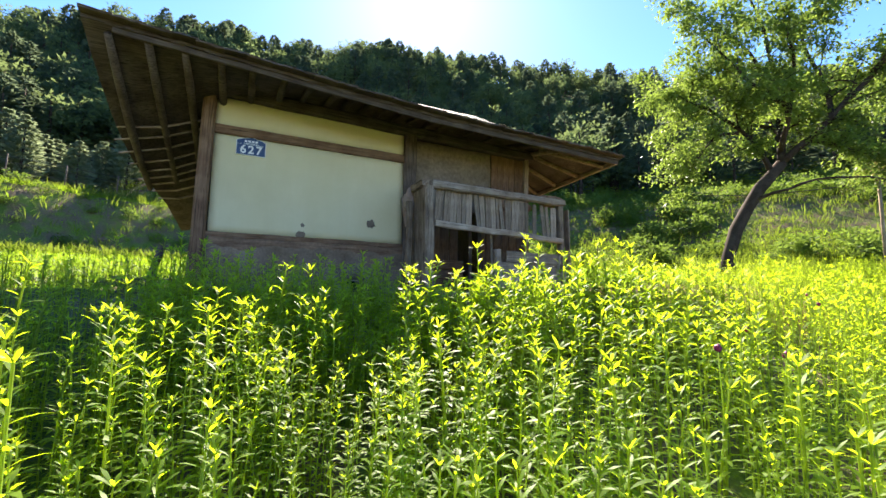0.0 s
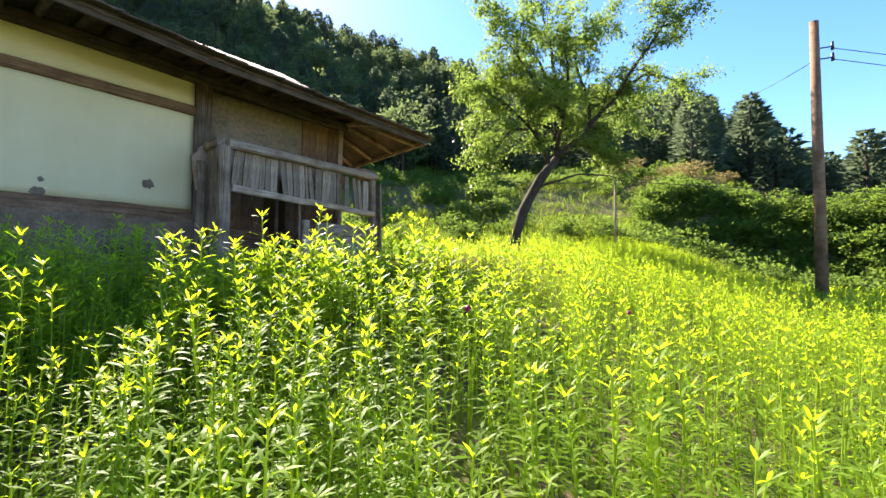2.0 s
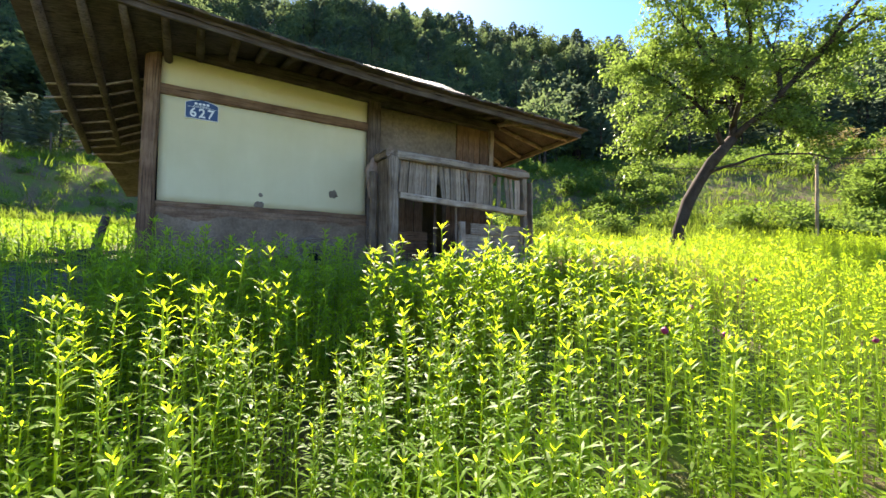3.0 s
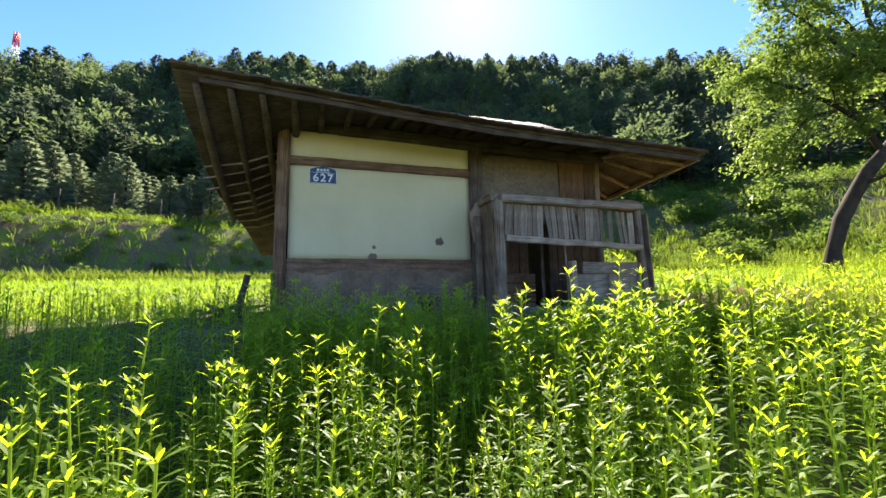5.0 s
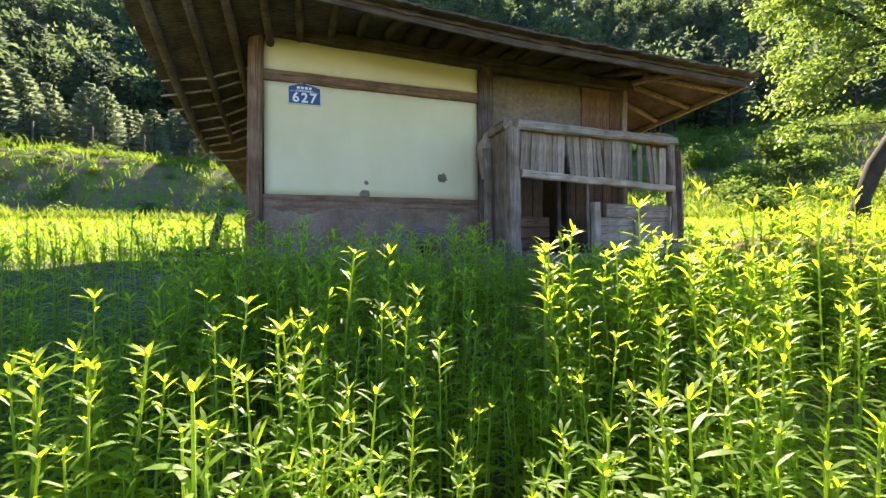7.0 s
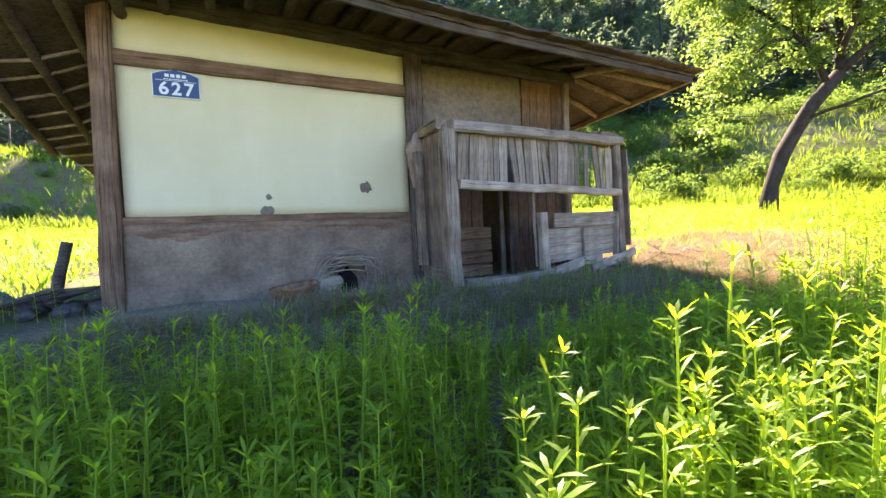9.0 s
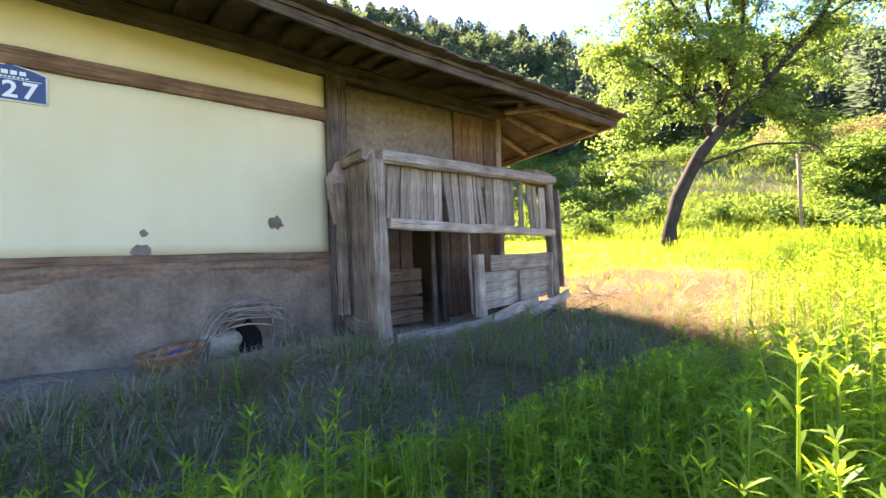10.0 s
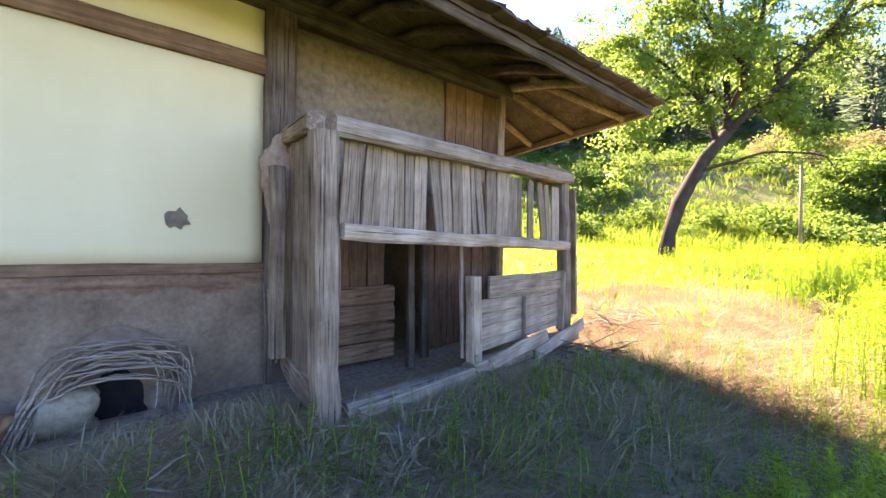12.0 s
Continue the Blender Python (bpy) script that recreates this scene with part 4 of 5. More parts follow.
class Plant:
    def __init__(self):
        self.v, self.t, self.m = [], [], []

    def add(self, verts, tris, mat):
        o = len(self.v)
        self.v += [tuple(p) for p in verts]
        self.t += [tuple(i + o for i in f) for f in tris]
        self.m += [mat] * len(tris)

    def stalk(self, pts, r0, r1, mat, sides=4):
        verts, tris, n = [], [], len(pts)
        for i, p in enumerate(pts):
            r = r0 + (r1 - r0) * i / (n - 1)
            verts += [(p[0] + r * math.cos(2 * math.pi * k / sides), p[1] + r * math.sin(2 * math.pi * k / sides), p[2]) for k in range(sides)]
        for i in range(n - 1):
            for k in range(sides):
                a, b = i * sides + k, i * sides + (k + 1) % sides
                tris += [(a, b, b + sides), (a, b + sides, a + sides)]
        self.add(verts, tris, mat)

    def spray(self, base, d, length, width, rng):
        """One small three-cornered spray of leaves."""
        d = Vector(d).normalized()
        s = d.cross(Vector((rng.uniform(-1, 1), rng.uniform(-1, 1), rng.uniform(-1, 1)))).normalized() * width * 0.5
        b = Vector(base)
        self.add((b + s + d * length * 0.3, b + d * length, b - s), ((0, 1, 2),), 0)

    def done(self):
        return np.array(self.v, float), np.array(self.t, int), np.array(self.m, int)


def weed(seed, leaves=60, folds=2, sides=4):
    """One upright weed, a metre tall, with lance-shaped leaves round the stem and a tuft on top."""
    rng = random.Random(seed)
    pl = Plant()
    bx, by = rng.uniform(-0.06, 0.06), rng.uniform(-0.06, 0.06)
    line = [(bx * f * f, by * f * f, f) for f in (0, 0.35, 0.7, 1.0)]
    pl.stalk(line, 0.0075, 0.0035, 1, sides)
    turn = rng.uniform(0, 6)
    for i in range(leaves):
        f = 0.12 + 0.86 * (i / leaves) ** 0.75
        turn += 2.4 + rng.uniform(-0.3, 0.3)
        top = max(0, f - 0.62) / 0.38
        rise = 0.3 + 0.55 * top + rng.uniform(-0.15, 0.3)
        size = (0.13 - 0.05 * top) * rng.uniform(0.65, 1.15)
        if f < 0.3:
            size *= 0.85
        d = (math.cos(turn), math.sin(turn), rise)
        pl.add(*leaf((bx * f * f, by * f * f, f), d, size, size * 0.165, 0.75 - 0.45 * top, rng, folds if f > 0.4 else 1), 0)
    for i in range(7 if folds > 1 else 5):
        turn += 2.4
        d = (math.cos(turn), math.sin(turn), rng.uniform(0.3, 1.7))
        pl.add(*leaf((bx, by, 0.985), d, rng.uniform(0.05, 0.085), 0.0125, 0.4, rng, folds), 0)
    return pl.done()


def tussock(seed, blades=14, tall=1.0, spread=0.35, width=0.05, folds=1):
    """A tuft of grass blades one unit tall."""
    rng = random.Random(seed)
    pl = Plant()
    for i in range(blades):
        a = rng.uniform(0, 6.28)
        r = spread * math.sqrt(rng.random())
        d = (math.cos(a) * 0.35, math.sin(a) * 0.35, 1)
        pl.add(*leaf((r * math.cos(a), r * math.sin(a), 0), d, tall * rng.uniform(0.6, 1.1), width, rng.uniform(0.1, 0.7), rng, folds), 0)
    return pl.done()


def crown_tree(seed, leaves, conifer=False, size=0.16, trunk=True):
    """A far tree one unit tall: a stem and many small leaf sprays with gaps."""
    rng = random.Random(seed)
    pl = Plant()
    if trunk:
        pl.stalk([(0, 0, 0), (0.01, 0, 0.5), (0, 0.01, 0.9)], 0.022, 0.008, 1, 4)
    if conifer:
        tiers = 11
        for i in range(leaves):
            f = rng.random() ** 0.8
            tier = round(f * tiers) / tiers
            z = 0.16 + 0.84 * tier + rng.uniform(-0.02, 0.02)
            r = 0.27 * math.sqrt(max(0, 1 - tier * tier)) * (1 - 0.35 * tier) * rng.uniform(0.25, 1.15) + 0.015
            a = rng.uniform(0, 6.28)
            d = (math.cos(a), math.sin(a), rng.uniform(-0.15, 0.5))
            pl.spray((r * 0.6 * math.cos(a), r * 0.6 * math.sin(a), z), d, size * (0.5 + 0.6 * (1 - tier)), size * 0.34, rng)
    else:
        lobes = [(rng.uniform(-0.2, 0.2), rng.uniform(-0.2, 0.2), rng.uniform(0.38, 0.85), rng.uniform(0.12, 0.22)) for _ in range(9)]
        for i in range(leaves):
            cx, cy, cz, cr = lobes[i % 9]
            u = Vector((rng.gauss(0, 1), rng.gauss(0, 1), rng.gauss(0, 1))).normalized() * cr * rng.uniform(0.55, 1.1)
            d = (u + Vector((rng.uniform(-0.1, 0.1), rng.uniform(-0.1, 0.1), 0))).normalized()
            pl.spray((cx + u.x, cy + u.y, cz + u.z * 0.9), d, size * rng.uniform(0.5, 1.0), size * 0.5, rng)
    return pl.done()


RNG = np.random.default_rng(7)


TRAIL = ((-2.5, -7.6), (-2.55, -7.4), (-2.85, -7.0), (-2.72, -6.5), (-2.36, -5.54), (-2.04, -5.0), (-1.69, -4.4), (-1.06, -3.6), (-0.8, -3.2))


def trail(x, y):
    """Distance from the trodden line through the weeds."""
    best = np.full(np.shape(x), 99.0)
    for (ax, ay), (bx, by) in zip(TRAIL, TRAIL[1:]):
        t = np.clip(((x - ax) * (bx - ax) + (y - ay) * (by - ay)) / ((bx - ax) ** 2 + (by - ay) ** 2), 0, 1)
        best = np.minimum(best, np.hypot(x - ax - t * (bx - ax), y - ay - t * (by - ay)))
    return best


def spots_for(n, x0, x1, y0, y1):
    return RNG.uniform(x0, x1, n), RNG.uniform(y0, y1, n)


def weed_height(x, y):
    """Tall in the open field, short in the trampled yard before the house."""
    wob = 0.25 * np.sin(x * 1.3 + 0.5)
    right = step(-1.6, -1.0, x)
    side = step(-3.0, -3.5, x)
    middle = 0.16 + 0.58 * step(-2.3 + wob, -3.5 + wob, y)
    clump = 0.16 + 0.44 * step(-2.7, -3.6, y) + 0.32 * step(-3.95 + 0.4 * wob, -4.35 + 0.4 * wob, y)
    beyond = 0.16 + 0.28 * step(-0.4, -1.2, y) + 0.28 * step(-2.0, -3.6, y)
    h = middle * (1 - right) * (1 - side) + clump * right + beyond * side
    h = np.where(x > 3.2, np.maximum(h, 0.55 + 0.33 * step(-2.6, -3.2, y)), h)
    return np.where(x < -1.7, np.minimum(h, 0.76), h)


def make_weeds():
    near = [weed(s, 34, 2) for s in range(9)]
    far = [weed(40 + s, 26, 1, 3) for s in range(6)]
    x, y = spots_for(5900, -9, 9, -9.5, -2.2)
    xe, ye = spots_for(1100, -3.3, 2.2, -4.7, -2.9)
    xf, yf = spots_for(700, -5.2, -1.2, -6.7, -4.5)
    xg, yg = spots_for(45, -1.5, -0.5, -5.1, -4.35)
    x, y = np.concatenate([x, xe, xf, xg]), np.concatenate([y, ye, yf, yg])
    d = trail(x, y)
    h = weed_height(x, y)
    keep = (d > 0.03) & (h > 0.22) & ~((x > 3) & (y > -2.7)) & ((np.sin(x * 2.1 + 1) * np.sin(y * 1.7) > -0.93))
    x, y, d, h = x[keep], y[keep], d[keep], h[keep]
    h = h * RNG.uniform(0.68, 1.12, len(x))
    h = np.where(d < 0.24, np.minimum(h, 0.5 + 1.2 * d), h)
    h = np.where((RNG.random(len(x)) < 0.1) & (d > 0.4) & (h > 0.55), h * 1.2, h)
    # taller clumps that stand out of the shade beside the trodden line
    for cx, cy, spread, count, tall in ((-1.86, -4.86, 0.09, 6, 0.92), (-1.66, -4.72, 0.09, 6, 0.98), (-1.4, -4.5, 0.1, 5, 1.08), (-2.28, -4.5, 0.02, 1, 0.9), (-2.72, -4.42, 0.04, 2, 0.84), (-1.15, -4.75, 0.2, 8, 1.0)):
        x = np.append(x, cx + spread * RNG.normal(size=count))
        y = np.append(y, cy + spread * RNG.normal(size=count))
        h = np.append(h, tall * RNG.uniform(0.86, 1.06, count))
    d = trail(x, y)
    h = np.where(d < 0.14, np.minimum(h, 0.55), h)
    close = (d < 2.6) & (y > -8.0)
    s = np.stack([x, y, height(x, y) - 0.02, np.clip(h, 0.55, 1.0), h, RNG.uniform(0, 6.28, len(x)), RNG.uniform(0, 0.08, len(x))], -1)
    order = np.argsort(d[close])
    sc = s[close][order]
    single, rest = sc[:280], sc[280:]
    data = []
    for k, (v, t, mi) in enumerate(near):
        st = big_mesh("stem", v, t[mi == 1], [WEED_STEM])
        lv = big_mesh("leaves", v, t[mi == 0], [WEED])
        data.append((st, lv))
    for k, row in enumerate(single):
        st, lv = data[k % len(data)]
        w = new("weed")
        w.empty_display_size = 0.05
        w.matrix_basis = Matrix.LocRotScale(row[:3], Euler((row[6] * math.sin(k), row[6] * math.cos(k), row[5])), (row[3], row[3], row[4]))
        tagged(w, "tall upright green weed with narrow pointed leaves", "weed", "weeds in the field")
        for nm, me in (("stem", st), ("leaves", lv)):
            o = new(nm, me)
            o.parent = w
    scatter("weed_field", near, rest, [WEED, WEED_STEM], "dense field of tall green weeds with narrow leaves", "weeds")
    x2, y2 = spots_for(5800, 3, 20, -13, -1.5)
    x3, y3 = spots_for(2900, -17, -3.6, -9, 1.0)
    x2, y2 = np.concatenate([x2, x3]), np.concatenate([y2, y3])
    h2 = RNG.uniform(0.75, 1.15, len(x2)) * np.where(x2 > 3, 0.85, 0.74 - 0.36 * step(-3.5, -1.5, y2))
    ok = ~((x2 > 3) & (x2 < 8) & (y2 > -2.7)) & ~((x2 > -9) & (x2 < 9) & (y2 < -2.2) & (y2 > -9.5))
    ok &= ~((x2 > 9) & (y2 > -2.5 - 0 * x2) & (RNG.random(len(x2)) < 0.5))
    x2, y2, h2 = x2[ok], y2[ok], h2[ok]
    x4, y4 = spots_for(3400, 6.5, 27, -2.6, 7)
    x2, y2, h2 = np.append(x2, x4), np.append(y2, y4), np.append(h2, RNG.uniform(0.3, 0.62, len(x4)) * (0.55 + 0.45 * step(7, 12, x4)))
    s2 = np.stack([x2, y2, height(x2, y2) - 0.02, h2 * 1.25, h2, RNG.uniform(0, 6.28, len(x2)), RNG.uniform(0, 0.08, len(x2))], -1)
    scatter("weed_field", far, np.concatenate([s2, s[~close]]), [WEED, WEED_STEM], "field of green weeds further out", "weeds")


make_weeds()


def make_meadow():
    tufts = [tussock(s, 10) for s in range(6)]
    x, y = spots_for(26000, -30, 34, -6, 26)
    r = np.hypot(x, y + 4)
    ok = ~((x > -4.6) & (x < 3.4) & (y < 4.5)) & (r < 30) & ~((x < 3) & (y < 0.5)) & ~((x < 8) & (y < -1.5)) & (y > -5)
    dry = ((x - 5.6) / 3.4) ** 2 + ((y + 1.0) / 2.6) ** 2 < 1 + 0.4 * np.sin(x * 5) * np.sin(y * 4)
    ok &= ~dry | (RNG.random(len(x)) < 0.12)
    x, y = x[ok], y[ok]
    h = RNG.uniform(0.16, 0.38, len(x))
    s = np.stack([x, y, height(x, y) - 0.02, RNG.uniform(0.35, 0.6, len(x)), h, RNG.uniform(0, 6.28, len(x)), RNG.uniform(0, 0.15, len(x))], -1)
    scatter("meadow_grass", tufts, s, [GRASS], "bright green meadow grass in the sun", "grass")
    # dry straw on the trampled patches
    straw = [tussock(50 + s, 9, 1.0, 0.5, 0.011) for s in range(5)]
    xa, ya = spots_for(4200, 2.8, 9.0, -3.8, 1.8)
    xb, yb = spots_for(9500, -3.4, 3.6, -3.8, -0.9)
    xs, ys = np.concatenate([xa, xb]), np.concatenate([ya, yb])
    hs = RNG.uniform(0.05, 0.16, len(xs)) * np.where(xs > 3.0, 1.6, 1.0)
    s = np.stack([xs, ys, height(xs, ys) - 0.01, RNG.uniform(0.3, 0.6, len(xs)), hs, RNG.uniform(0, 6.28, len(xs)), RNG.uniform(0.5, 3.5, len(xs))], -1)
    scatter("dry_straw", straw, s, [STRAW], "dry trampled straw and stalks on the ground", "straw")
    thin = [tussock(70 + s, 16, 1.0, 0.4, 0.018, 2) for s in range(5)]
    xs, ys = spots_for(2300, -3.4, 3.6, -4.0, -0.95)
    keep = (np.sin(xs * 2.3 + 1.0) * np.sin(ys * 3.1) > -0.3) & ~((xs > 0) & (xs < 3.3) & (ys > -1.3))
    xs, ys = xs[keep], ys[keep]
    hs = 0.07 + 0.24 * RNG.random(len(xs)) ** 2
    s = np.stack([xs, ys, height(xs, ys) - 0.01, RNG.uniform(0.25, 0.45, len(xs)), hs, RNG.uniform(0, 6.28, len(xs)), RNG.uniform(0, 0.8, len(xs))], -1)
    scatter("yard_grass", thin, s, [YARD], "thin grey-green grass tufts in the shaded yard", "grass")
    herbs = [weed(80 + s, 16, 2, 3) for s in range(4)]
    xs, ys = spots_for(1150, -3.4, 4.5, -4.2, -1.35)
    hs = RNG.uniform(0.1, 0.32, len(xs))
    ok = trail(xs, ys) > 0.3
    xs, ys, hs = xs[ok], ys[ok], hs[ok]
    s = np.stack([xs, ys, height(xs, ys) - 0.01, np.full(len(xs), 0.6), hs, RNG.uniform(0, 6.28, len(xs)), RNG.uniform(0, 0.3, len(xs))], -1)
    scatter("low_herbs", herbs, s, [BUSH, WEED_STEM], "low green herbs in the shaded yard", "weeds")


make_meadow()


def make_hills():
    # bushes on the banks
    bushes = [crown_tree(200 + s, 420, False, 0.1, False) for s in range(6)]
    n = 1900
    r, a = RNG.uniform(23, 58, n), np.radians(RNG.uniform(-75, 118, n))
    x, y = r * np.sin(a), r * np.cos(a) - 4
    keep = (np.sin(x * 0.31 + 2) * np.sin(y * 0.27) > -0.25) & ~((np.hypot(x - 15, y - 2) < 8)) & ~((x < -1) & ((r < 23.6) | ((r > 27) & (r < 36))) & (RNG.random(n) < 0.85))
    x, y = x[keep], y[keep]
    a2, r2 = np.radians(RNG.uniform(80, 106, 260)), RNG.uniform(26.5, 34, 260)
    x, y = np.append(x, r2 * np.sin(a2)), np.append(y, r2 * np.cos(a2) - 4)
    h = RNG.uniform(0.8, 2.6, len(x)) * np.where(x < -2, 0.5, 1.0)
    s = np.stack([x, y, height(x, y) - 0.35 * h, h * 1.3, h, RNG.uniform(0, 6.28, len(x)), 0 * x], -1)
    scatter("bank_bushes", bushes, s, [BUSH, BARK], "tangled green bushes on the banks", "bushes")
    dry = [crown_tree(230 + k, 900, False, 0.07, False) for k in range(3)]
    for k in range(9):
        az, r = radians(76 + 2.1 * k), 38 + 2.0 * math.sin(k * 2.4)
        xb, yb, hb = r * math.sin(az), r * math.cos(az) - 4, 2.0 + 0.7 * math.sin(k * 1.7)
        v, t, mi = dry[k % 3]
        bush = new("dry_bush", big_mesh("dry_bush", v * np.array((hb * 2.0, hb * 2.0, hb)), t, [DRY_BUSH]))
        bush.matrix_basis = pose(xb, yb, up(xb, yb) - 0.3 * hb, 0, 0, 50 * k)
        tagged(bush, "brownish half-dry bush on the crest of the bank", "bush", "dry bushes on the bank")
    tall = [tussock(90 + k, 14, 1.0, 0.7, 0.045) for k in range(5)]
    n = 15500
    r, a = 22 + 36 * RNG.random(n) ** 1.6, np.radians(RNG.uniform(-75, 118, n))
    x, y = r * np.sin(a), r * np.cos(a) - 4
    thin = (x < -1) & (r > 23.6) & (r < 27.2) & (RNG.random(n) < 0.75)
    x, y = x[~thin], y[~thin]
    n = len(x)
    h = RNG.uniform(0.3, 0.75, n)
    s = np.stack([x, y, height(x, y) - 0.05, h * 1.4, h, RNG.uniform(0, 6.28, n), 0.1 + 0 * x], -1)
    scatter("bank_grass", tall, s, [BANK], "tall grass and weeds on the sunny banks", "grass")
    # young pines along the terrace, one by one
    rng = random.Random(21)
    kinds = []
    for k in range(4):
        v, t, mi = crown_tree(400 + k, 2000, True, 0.085)
        kinds.append((big_mesh("trunk", v, t[mi == 1], [BARK]), big_mesh("crown", v, t[mi == 0], [YOUNG_PINE])))
    for k in range(26):
        az, r = radians(-48 + 1.45 * k + rng.uniform(-0.6, 0.6)), rng.uniform(30, 35)
        x, y = r * math.sin(az), r * math.cos(az) - 4
        h = rng.uniform(3.0, 4.6)
        tr = new("young_pine")
        tr.empty_display_size = 0.2
        tr.matrix_basis = Matrix.LocRotScale((x, y, up(x, y) - 0.1), Euler((0, 0, rng.uniform(0, 6))), (h * 1.25, h * 1.25, h))
        tagged(tr, "young grey-green pine standing on the grassy terrace", "pine tree", "young pines on the terrace")
        for nm, me in zip(("trunk", "crown"), kinds[k % 4]):
            new(nm, me).parent = tr
    # the wooded hill
    pines = [crown_tree(300 + s, 520, True, 0.12) for s in range(5)]
    oaks = [crown_tree(330 + s, 520, False, 0.085) for s in range(5)]
    for variants, n, mats, lo, hi, name, label in (
            (pines, 1150, [PINE, BARK], 5, 10, "pine_wood", "dark pine wood on the hill"),
            (oaks, 1450, [OAK, BARK], 5, 9, "hill_wood", "green broadleaf wood on the hill")):
        r = 41 + 95 * RNG.random(n) ** 0.85
        a = np.radians(RNG.uniform(-80, 120, n))
        x, y = r * np.sin(a), r * np.cos(a) - 4
        h = RNG.uniform(lo, hi, n)
        out = (x > 0) | (np.hypot(x, y + 4) > 50)
        if name == "hill_wood":
            out &= (np.degrees(a) < 48) | (RNG.random(n) < 0.2)
        x, y, h = x[out], y[out], h[out]
        n = len(x)
        s = np.stack([x, y, height(x, y) - 0.3, h * 1.15, h, RNG.uniform(0, 6.28, n), 0 * x], -1)
        scatter(name, variants, s, mats, label, "trees")


make_hills()


def tube(verts, faces, pts, radii, rng, sides=5):
    """Adds one bent twig to lists of verts and faces."""
    o, n = len(verts), len(pts)
    for i, (p, r) in enumerate(zip(pts, radii)):
        d = (pts[min(i + 1, n - 1)] - pts[max(i - 1, 0)]).normalized()
        a = d.cross(Vector((0.31, 0.87, 0.2))).normalized()
        b = d.cross(a)
        for k in range(sides):
            t = 2 * math.pi * k / sides
            verts.append(p + (a * math.cos(t) + b * math.sin(t)) * r * (1 + 0.1 * rng.uniform(-1, 1)))
    for i in range(n - 1):
        for k in range(sides):
            q = (k + 1) % sides
            faces.append((o + i * sides + k, o + i * sides + q, o + (i + 1) * sides + q, o + (i + 1) * sides + k))


def make_tree():
    """The leaning tree in the meadow."""
    rng = random.Random(11)
    bx, by = 15.63, 3.15
    bz = up(bx, by)
    tree = thing("tree", bx, by, bz, "leaning broadleaf tree with a loose sunlit crown in the meadow", "tree")
    R, F, U = Vector((0.74, -0.67, 0)), Vector((0.67, 0.74, 0)), Vector((0, 0, 1))
    base = Vector((bx, by, bz))

    def at(r, u, f=0.0):
        return base + R * r + U * u + F * f

    trunk = [at(0, -0.3), at(0.02, 0.5), at(0.1, 1.0), at(0.42, 2.1), at(0.85, 2.95), at(1.35, 3.8), at(2.2, 4.85)]
    part("trunk", log_mesh("trunk", trunk, [0.37, 0.27, 0.25, 0.235, 0.225, 0.22, 0.19], BARK, 16, 0.2, 3), tree)
    # main limbs: radius at the root, places along the limb, how leafy
    limbs = (
        (0.145, ((2.2, 4.85, 0), (2.9, 5.6, -0.2), (3.8, 6.4, -0.5), (5.0, 8.0, -0.8), (6.3, 9.1, -0.6), (7.7, 9.6, -0.2), (9.1, 9.4, 0.1)), 1.0),
        (0.15, ((2.2, 4.85, 0), (2.35, 6.6, 0.3), (2.3, 8.0, 0.2), (2.36, 9.4, 0.5), (2.1, 11.5, 0.7), (1.6, 12.9, 0.5)), 1.0),
        (0.11, ((3.8, 6.4, -0.5), (4.0, 7.8, 0.1), (3.9, 9.0, 0.6), (3.5, 10.7, 0.9), (3.9, 11.9, 1.0), (5.2, 12.9, 0.7)), 1.0),
        (0.09, ((2.3, 8.3, 0.2), (1.34, 9.2, -0.4), (0.47, 10.2, -0.8), (-1.2, 11.3, -1.0)), 1.0),
        (0.12, ((1.9, 4.5, 0), (1.24, 5.5, -0.4), (0.1, 6.5, -0.8), (-1.1, 7.3, -1.0), (-1.9, 8.0, -0.8)), 1.2),
        (0.08, ((0.5, 6.1, -0.6), (-0.3, 5.9, -1.2), (-1.0, 5.3, -1.6), (-1.5, 4.6, -1.7)), 1.1),
        (0.08, ((2.9, 5.6, -0.2), (3.7, 5.9, 0.5), (4.7, 5.7, 0.9), (5.5, 5.2, 1.0)), 1.0),
        (0.12, ((2.2, 5.4, 0.1), (2.0, 6.6, -1.4), (1.7, 7.9, -2.6), (1.2, 8.9, -3.2)), 1.2),
        (0.12, ((2.3, 5.8, 0.2), (2.6, 7.0, 1.6), (3.1, 8.2, 2.9), (3.4, 9.2, 3.7)), 1.2),
        (0.10, ((5.0, 8.0, -0.8), (5.5, 9.2, -1.8), (6.2, 10.4, -2.5), (6.6, 11.3, -2.6)), 1.0),
        (0.09, ((2.0, 6.6, -1.4), (0.6, 7.2, -2.2), (-0.4, 8.3, -2.6), (-1.2, 9.5, -2.4)), 1.1),
        (0.08, ((2.6, 7.0, 1.6), (1.0, 7.7, 2.4), (-0.2, 8.7, 2.4), (-0.8, 10.0, 2.1)), 1.1),
        (0.08, ((4.0, 7.8, 0.1), (5.2, 8.5, 1.6), (6.4, 8.6, 2.4), (7.4, 8.1, 2.6)), 1.0),
        (0.07, ((1.1, 3.3, 0), (1.9, 3.6, -0.5), (2.7, 3.85, -0.8), (3.7, 3.95, -0.9), (4.9, 3.9, -0.9), (5.4, 3.4, -0.9)), 0.0))
    tips = []
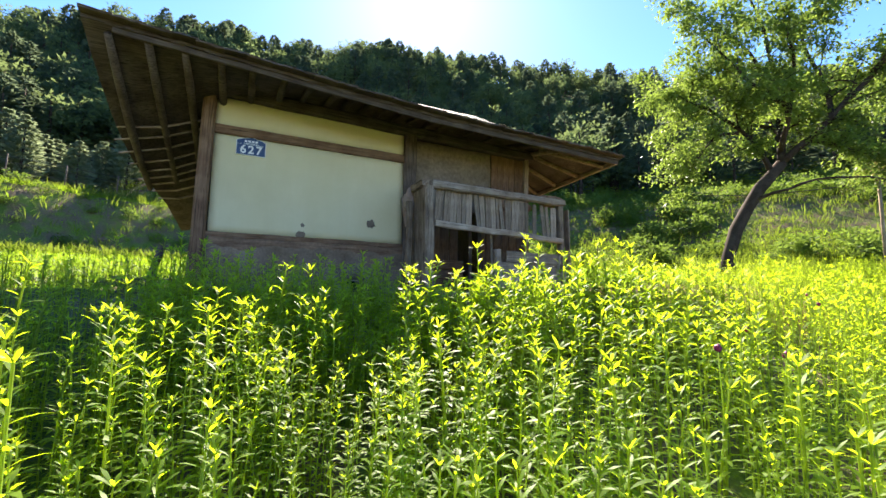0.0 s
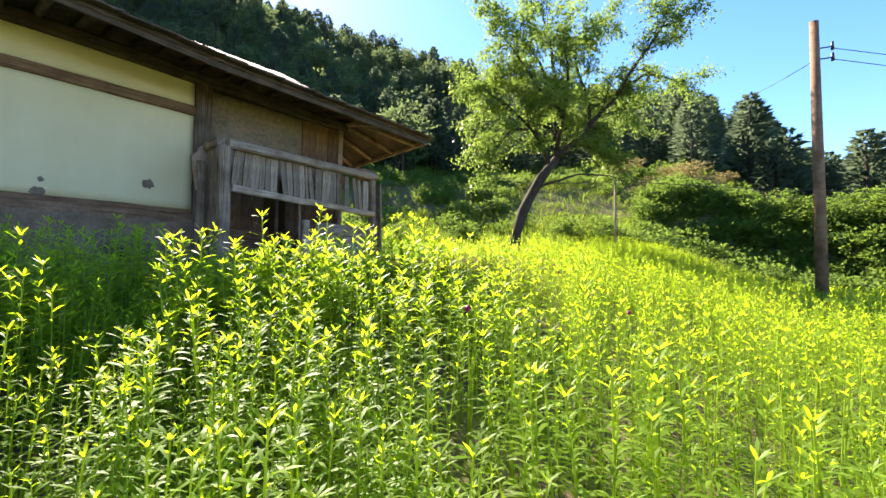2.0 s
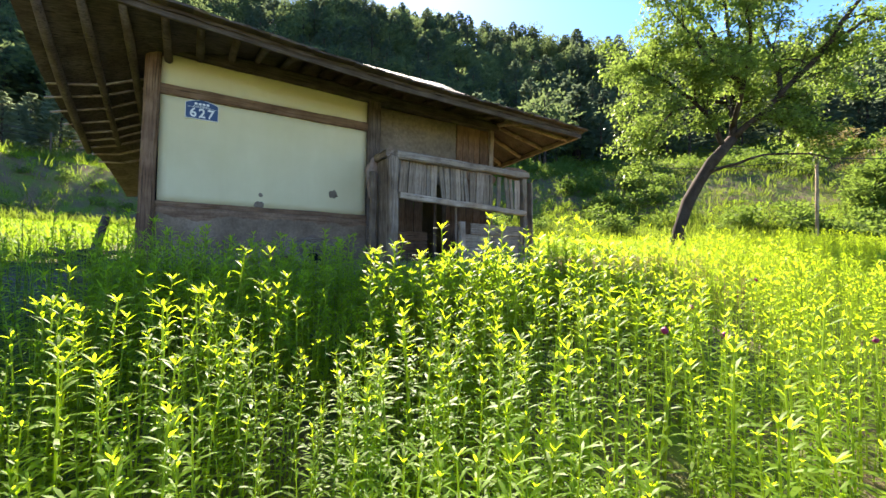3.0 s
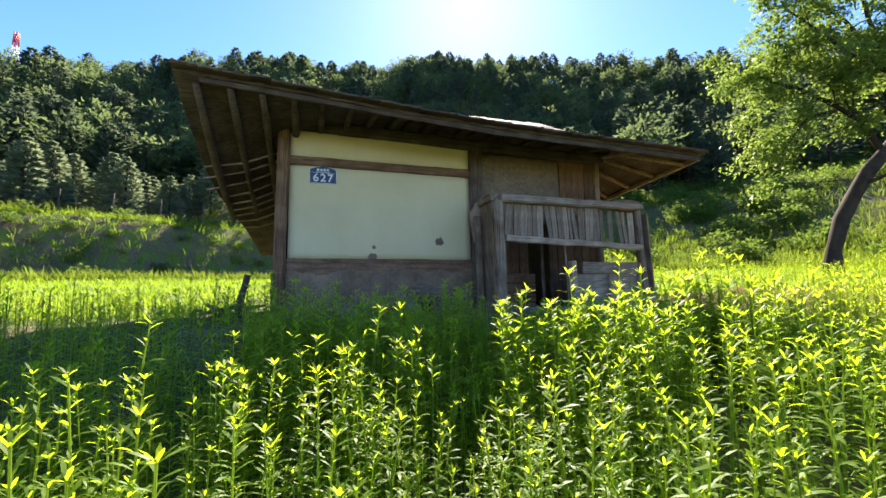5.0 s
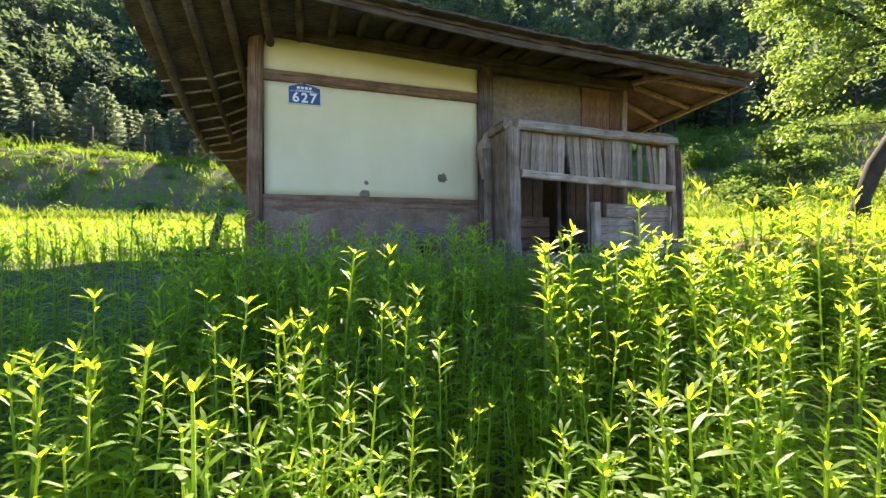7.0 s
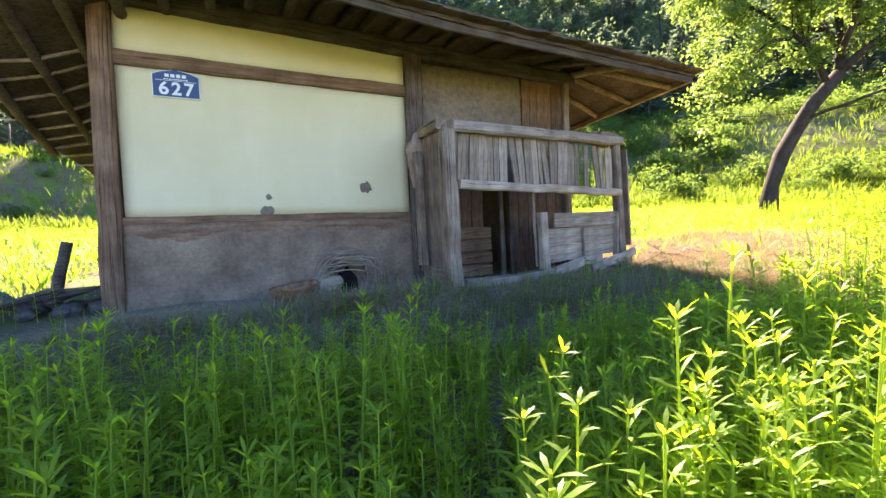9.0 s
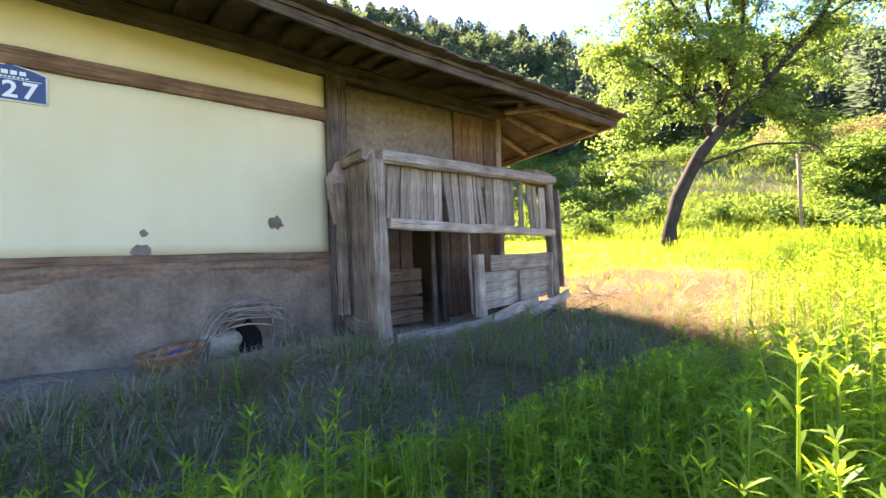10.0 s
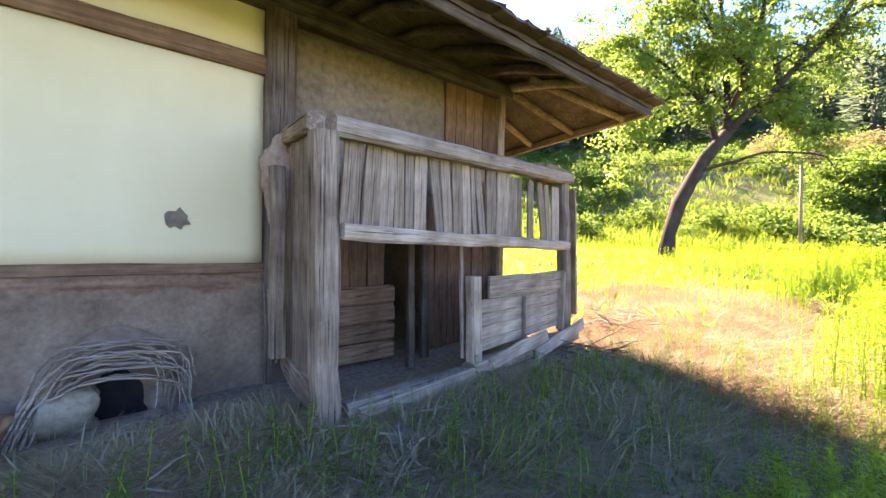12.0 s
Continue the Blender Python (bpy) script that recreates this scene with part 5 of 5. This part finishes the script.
    for li, (r0, line, leafy_) in enumerate(limbs):
        pts = [at(*q) for q in line]
        q = [pts[0]]
        for a, b in zip(pts, pts[1:]):
            q += [a * 0.72 + b * 0.28, a * 0.28 + b * 0.72]
        pts = q + [pts[-1]]
        pts = [p + Vector((rng.uniform(-1, 1), rng.uniform(-1, 1), rng.uniform(-1, 1))) * 0.05 for p in pts]
        n = len(pts)
        radii = [r0 * (1 - 0.8 * i / (n - 1)) for i in range(n)]
        limb = part("limb", log_mesh("limb", pts, radii, BARK, 9, 0.1, li), tree)
        verts, faces = [], []
        for i in range(2, n):
            for _ in range(2 if leafy_ else 1):
                along = (pts[i] - pts[i - 1]).normalized()
                d = (along * 0.6 + Vector((rng.uniform(-1, 1), rng.uniform(-1, 1), rng.uniform(-0.5, 0.8) if leafy_ else rng.uniform(-1, -0.2)))).normalized()
                p, length, r = pts[i], rng.uniform(0.9, 1.9) if leafy_ else rng.uniform(0.3, 0.9), max(0.014, radii[i] * 0.45)
                bough = [p]
                for k in range(5):
                    d = (d + Vector((rng.uniform(-0.35, 0.35), rng.uniform(-0.35, 0.35), rng.uniform(-0.3, 0.2)))).normalized()
                    p = p + d * length / 5
                    bough.append(p)
                    if not leafy_:
                        continue
                    tips.append((p, leafy_))
                    if k >= 1:
                        e = (d * 0.5 + Vector((rng.uniform(-1, 1), rng.uniform(-1, 1), rng.uniform(-0.7, 0.6)))).normalized()
                        twig = [p, p + e * rng.uniform(0.25, 0.4)]
                        twig.append(twig[1] + (e + Vector((rng.uniform(-0.4, 0.4), rng.uniform(-0.4, 0.4), -0.2))) * rng.uniform(0.2, 0.45))
                        tube(verts, faces, twig, (r * 0.45, r * 0.3, 0.004), rng, 4)
                        tips += [(twig[1], leafy_), (twig[2], leafy_)]
                tube(verts, faces, bough, [r * (1 - 0.8 * k / 5) for k in range(6)], rng, 5)
        part("twig_work", mesh_of("twig_work", verts, faces, BARK), limb)
    pl = Plant()
    for p, amount in tips:
        if rng.random() < 0.3:
            continue
        for k in range(int(rng.uniform(18, 44) * amount)):
            o = Vector((rng.gauss(0, 1), rng.gauss(0, 1), rng.gauss(0, 0.8))) * 0.19
            dd = Vector((rng.uniform(-1, 1), rng.uniform(-1, 1), rng.uniform(-0.9, 0.4))).normalized()
            pl.add(*leaf(p + o, dd, rng.uniform(0.12, 0.21), rng.uniform(0.07, 0.105), 0.4, rng, 1), 0)
    v, t, mi = pl.done()
    part("crown", big_mesh("crown", v, t, [TREE_LEAF]), tree, "loose crown of light green leaves")


make_tree()


def make_sapling():
    """A slim tree behind the house whose tip shows above the eaves."""
    v, t, mi = crown_tree(500, 900, False, 0.08)
    x, y = 1.2, 6.4
    s = new("slim_tree")
    s.empty_display_size = 0.2
    s.matrix_basis = Matrix.LocRotScale((x, y, up(x, y) - 0.1), Euler((0, 0, 1)), (2.4, 2.4, 6.4))
    tagged(s, "slim broadleaf tree with sunlit tip behind the house", "tree")
    for nm, k, mat in (("trunk", 1, BARK), ("crown", 0, TREE_LEAF)):
        new(nm, big_mesh(nm, v, t[mi == k], [mat])).parent = s


make_sapling()


def make_flowers():
    """Small dark red flower heads on thin stalks in the field."""
    red, nt, b = material("flower_red", 0.6, 0.3)
    nt.links.new(mix(nt, (0.22, 0.01, 0.05), (0.35, 0.03, 0.12), noise_tex(nt, coords(nt), 40, 3)), b.inputs["Base Color"])
    for k, (x, y) in enumerate(((-0.6, -6.0), (-0.2, -6.1), (0.4, -5.6), (2.4, -5.2), (2.9, -4.9), (1.1, -6.4))):
        z = up(x, y)
        f = thing("thistle", x, y, z, "thin stalk with a small dark red flower head", "flower", "flowers in the field")
        part("stalk", log_mesh("stalk", [(x, y, z), (x + 0.02, y, z + 0.5), (x + 0.03, y + 0.02, z + 0.85)], [0.005, 0.004, 0.003], WEED_STEM, 5, 0, k), f)
        part("flower_head", rock_mesh("flower_head", 0.02, red, k, 1.0), f, "", pose(x + 0.03, y + 0.02, z + 0.86))


make_flowers()
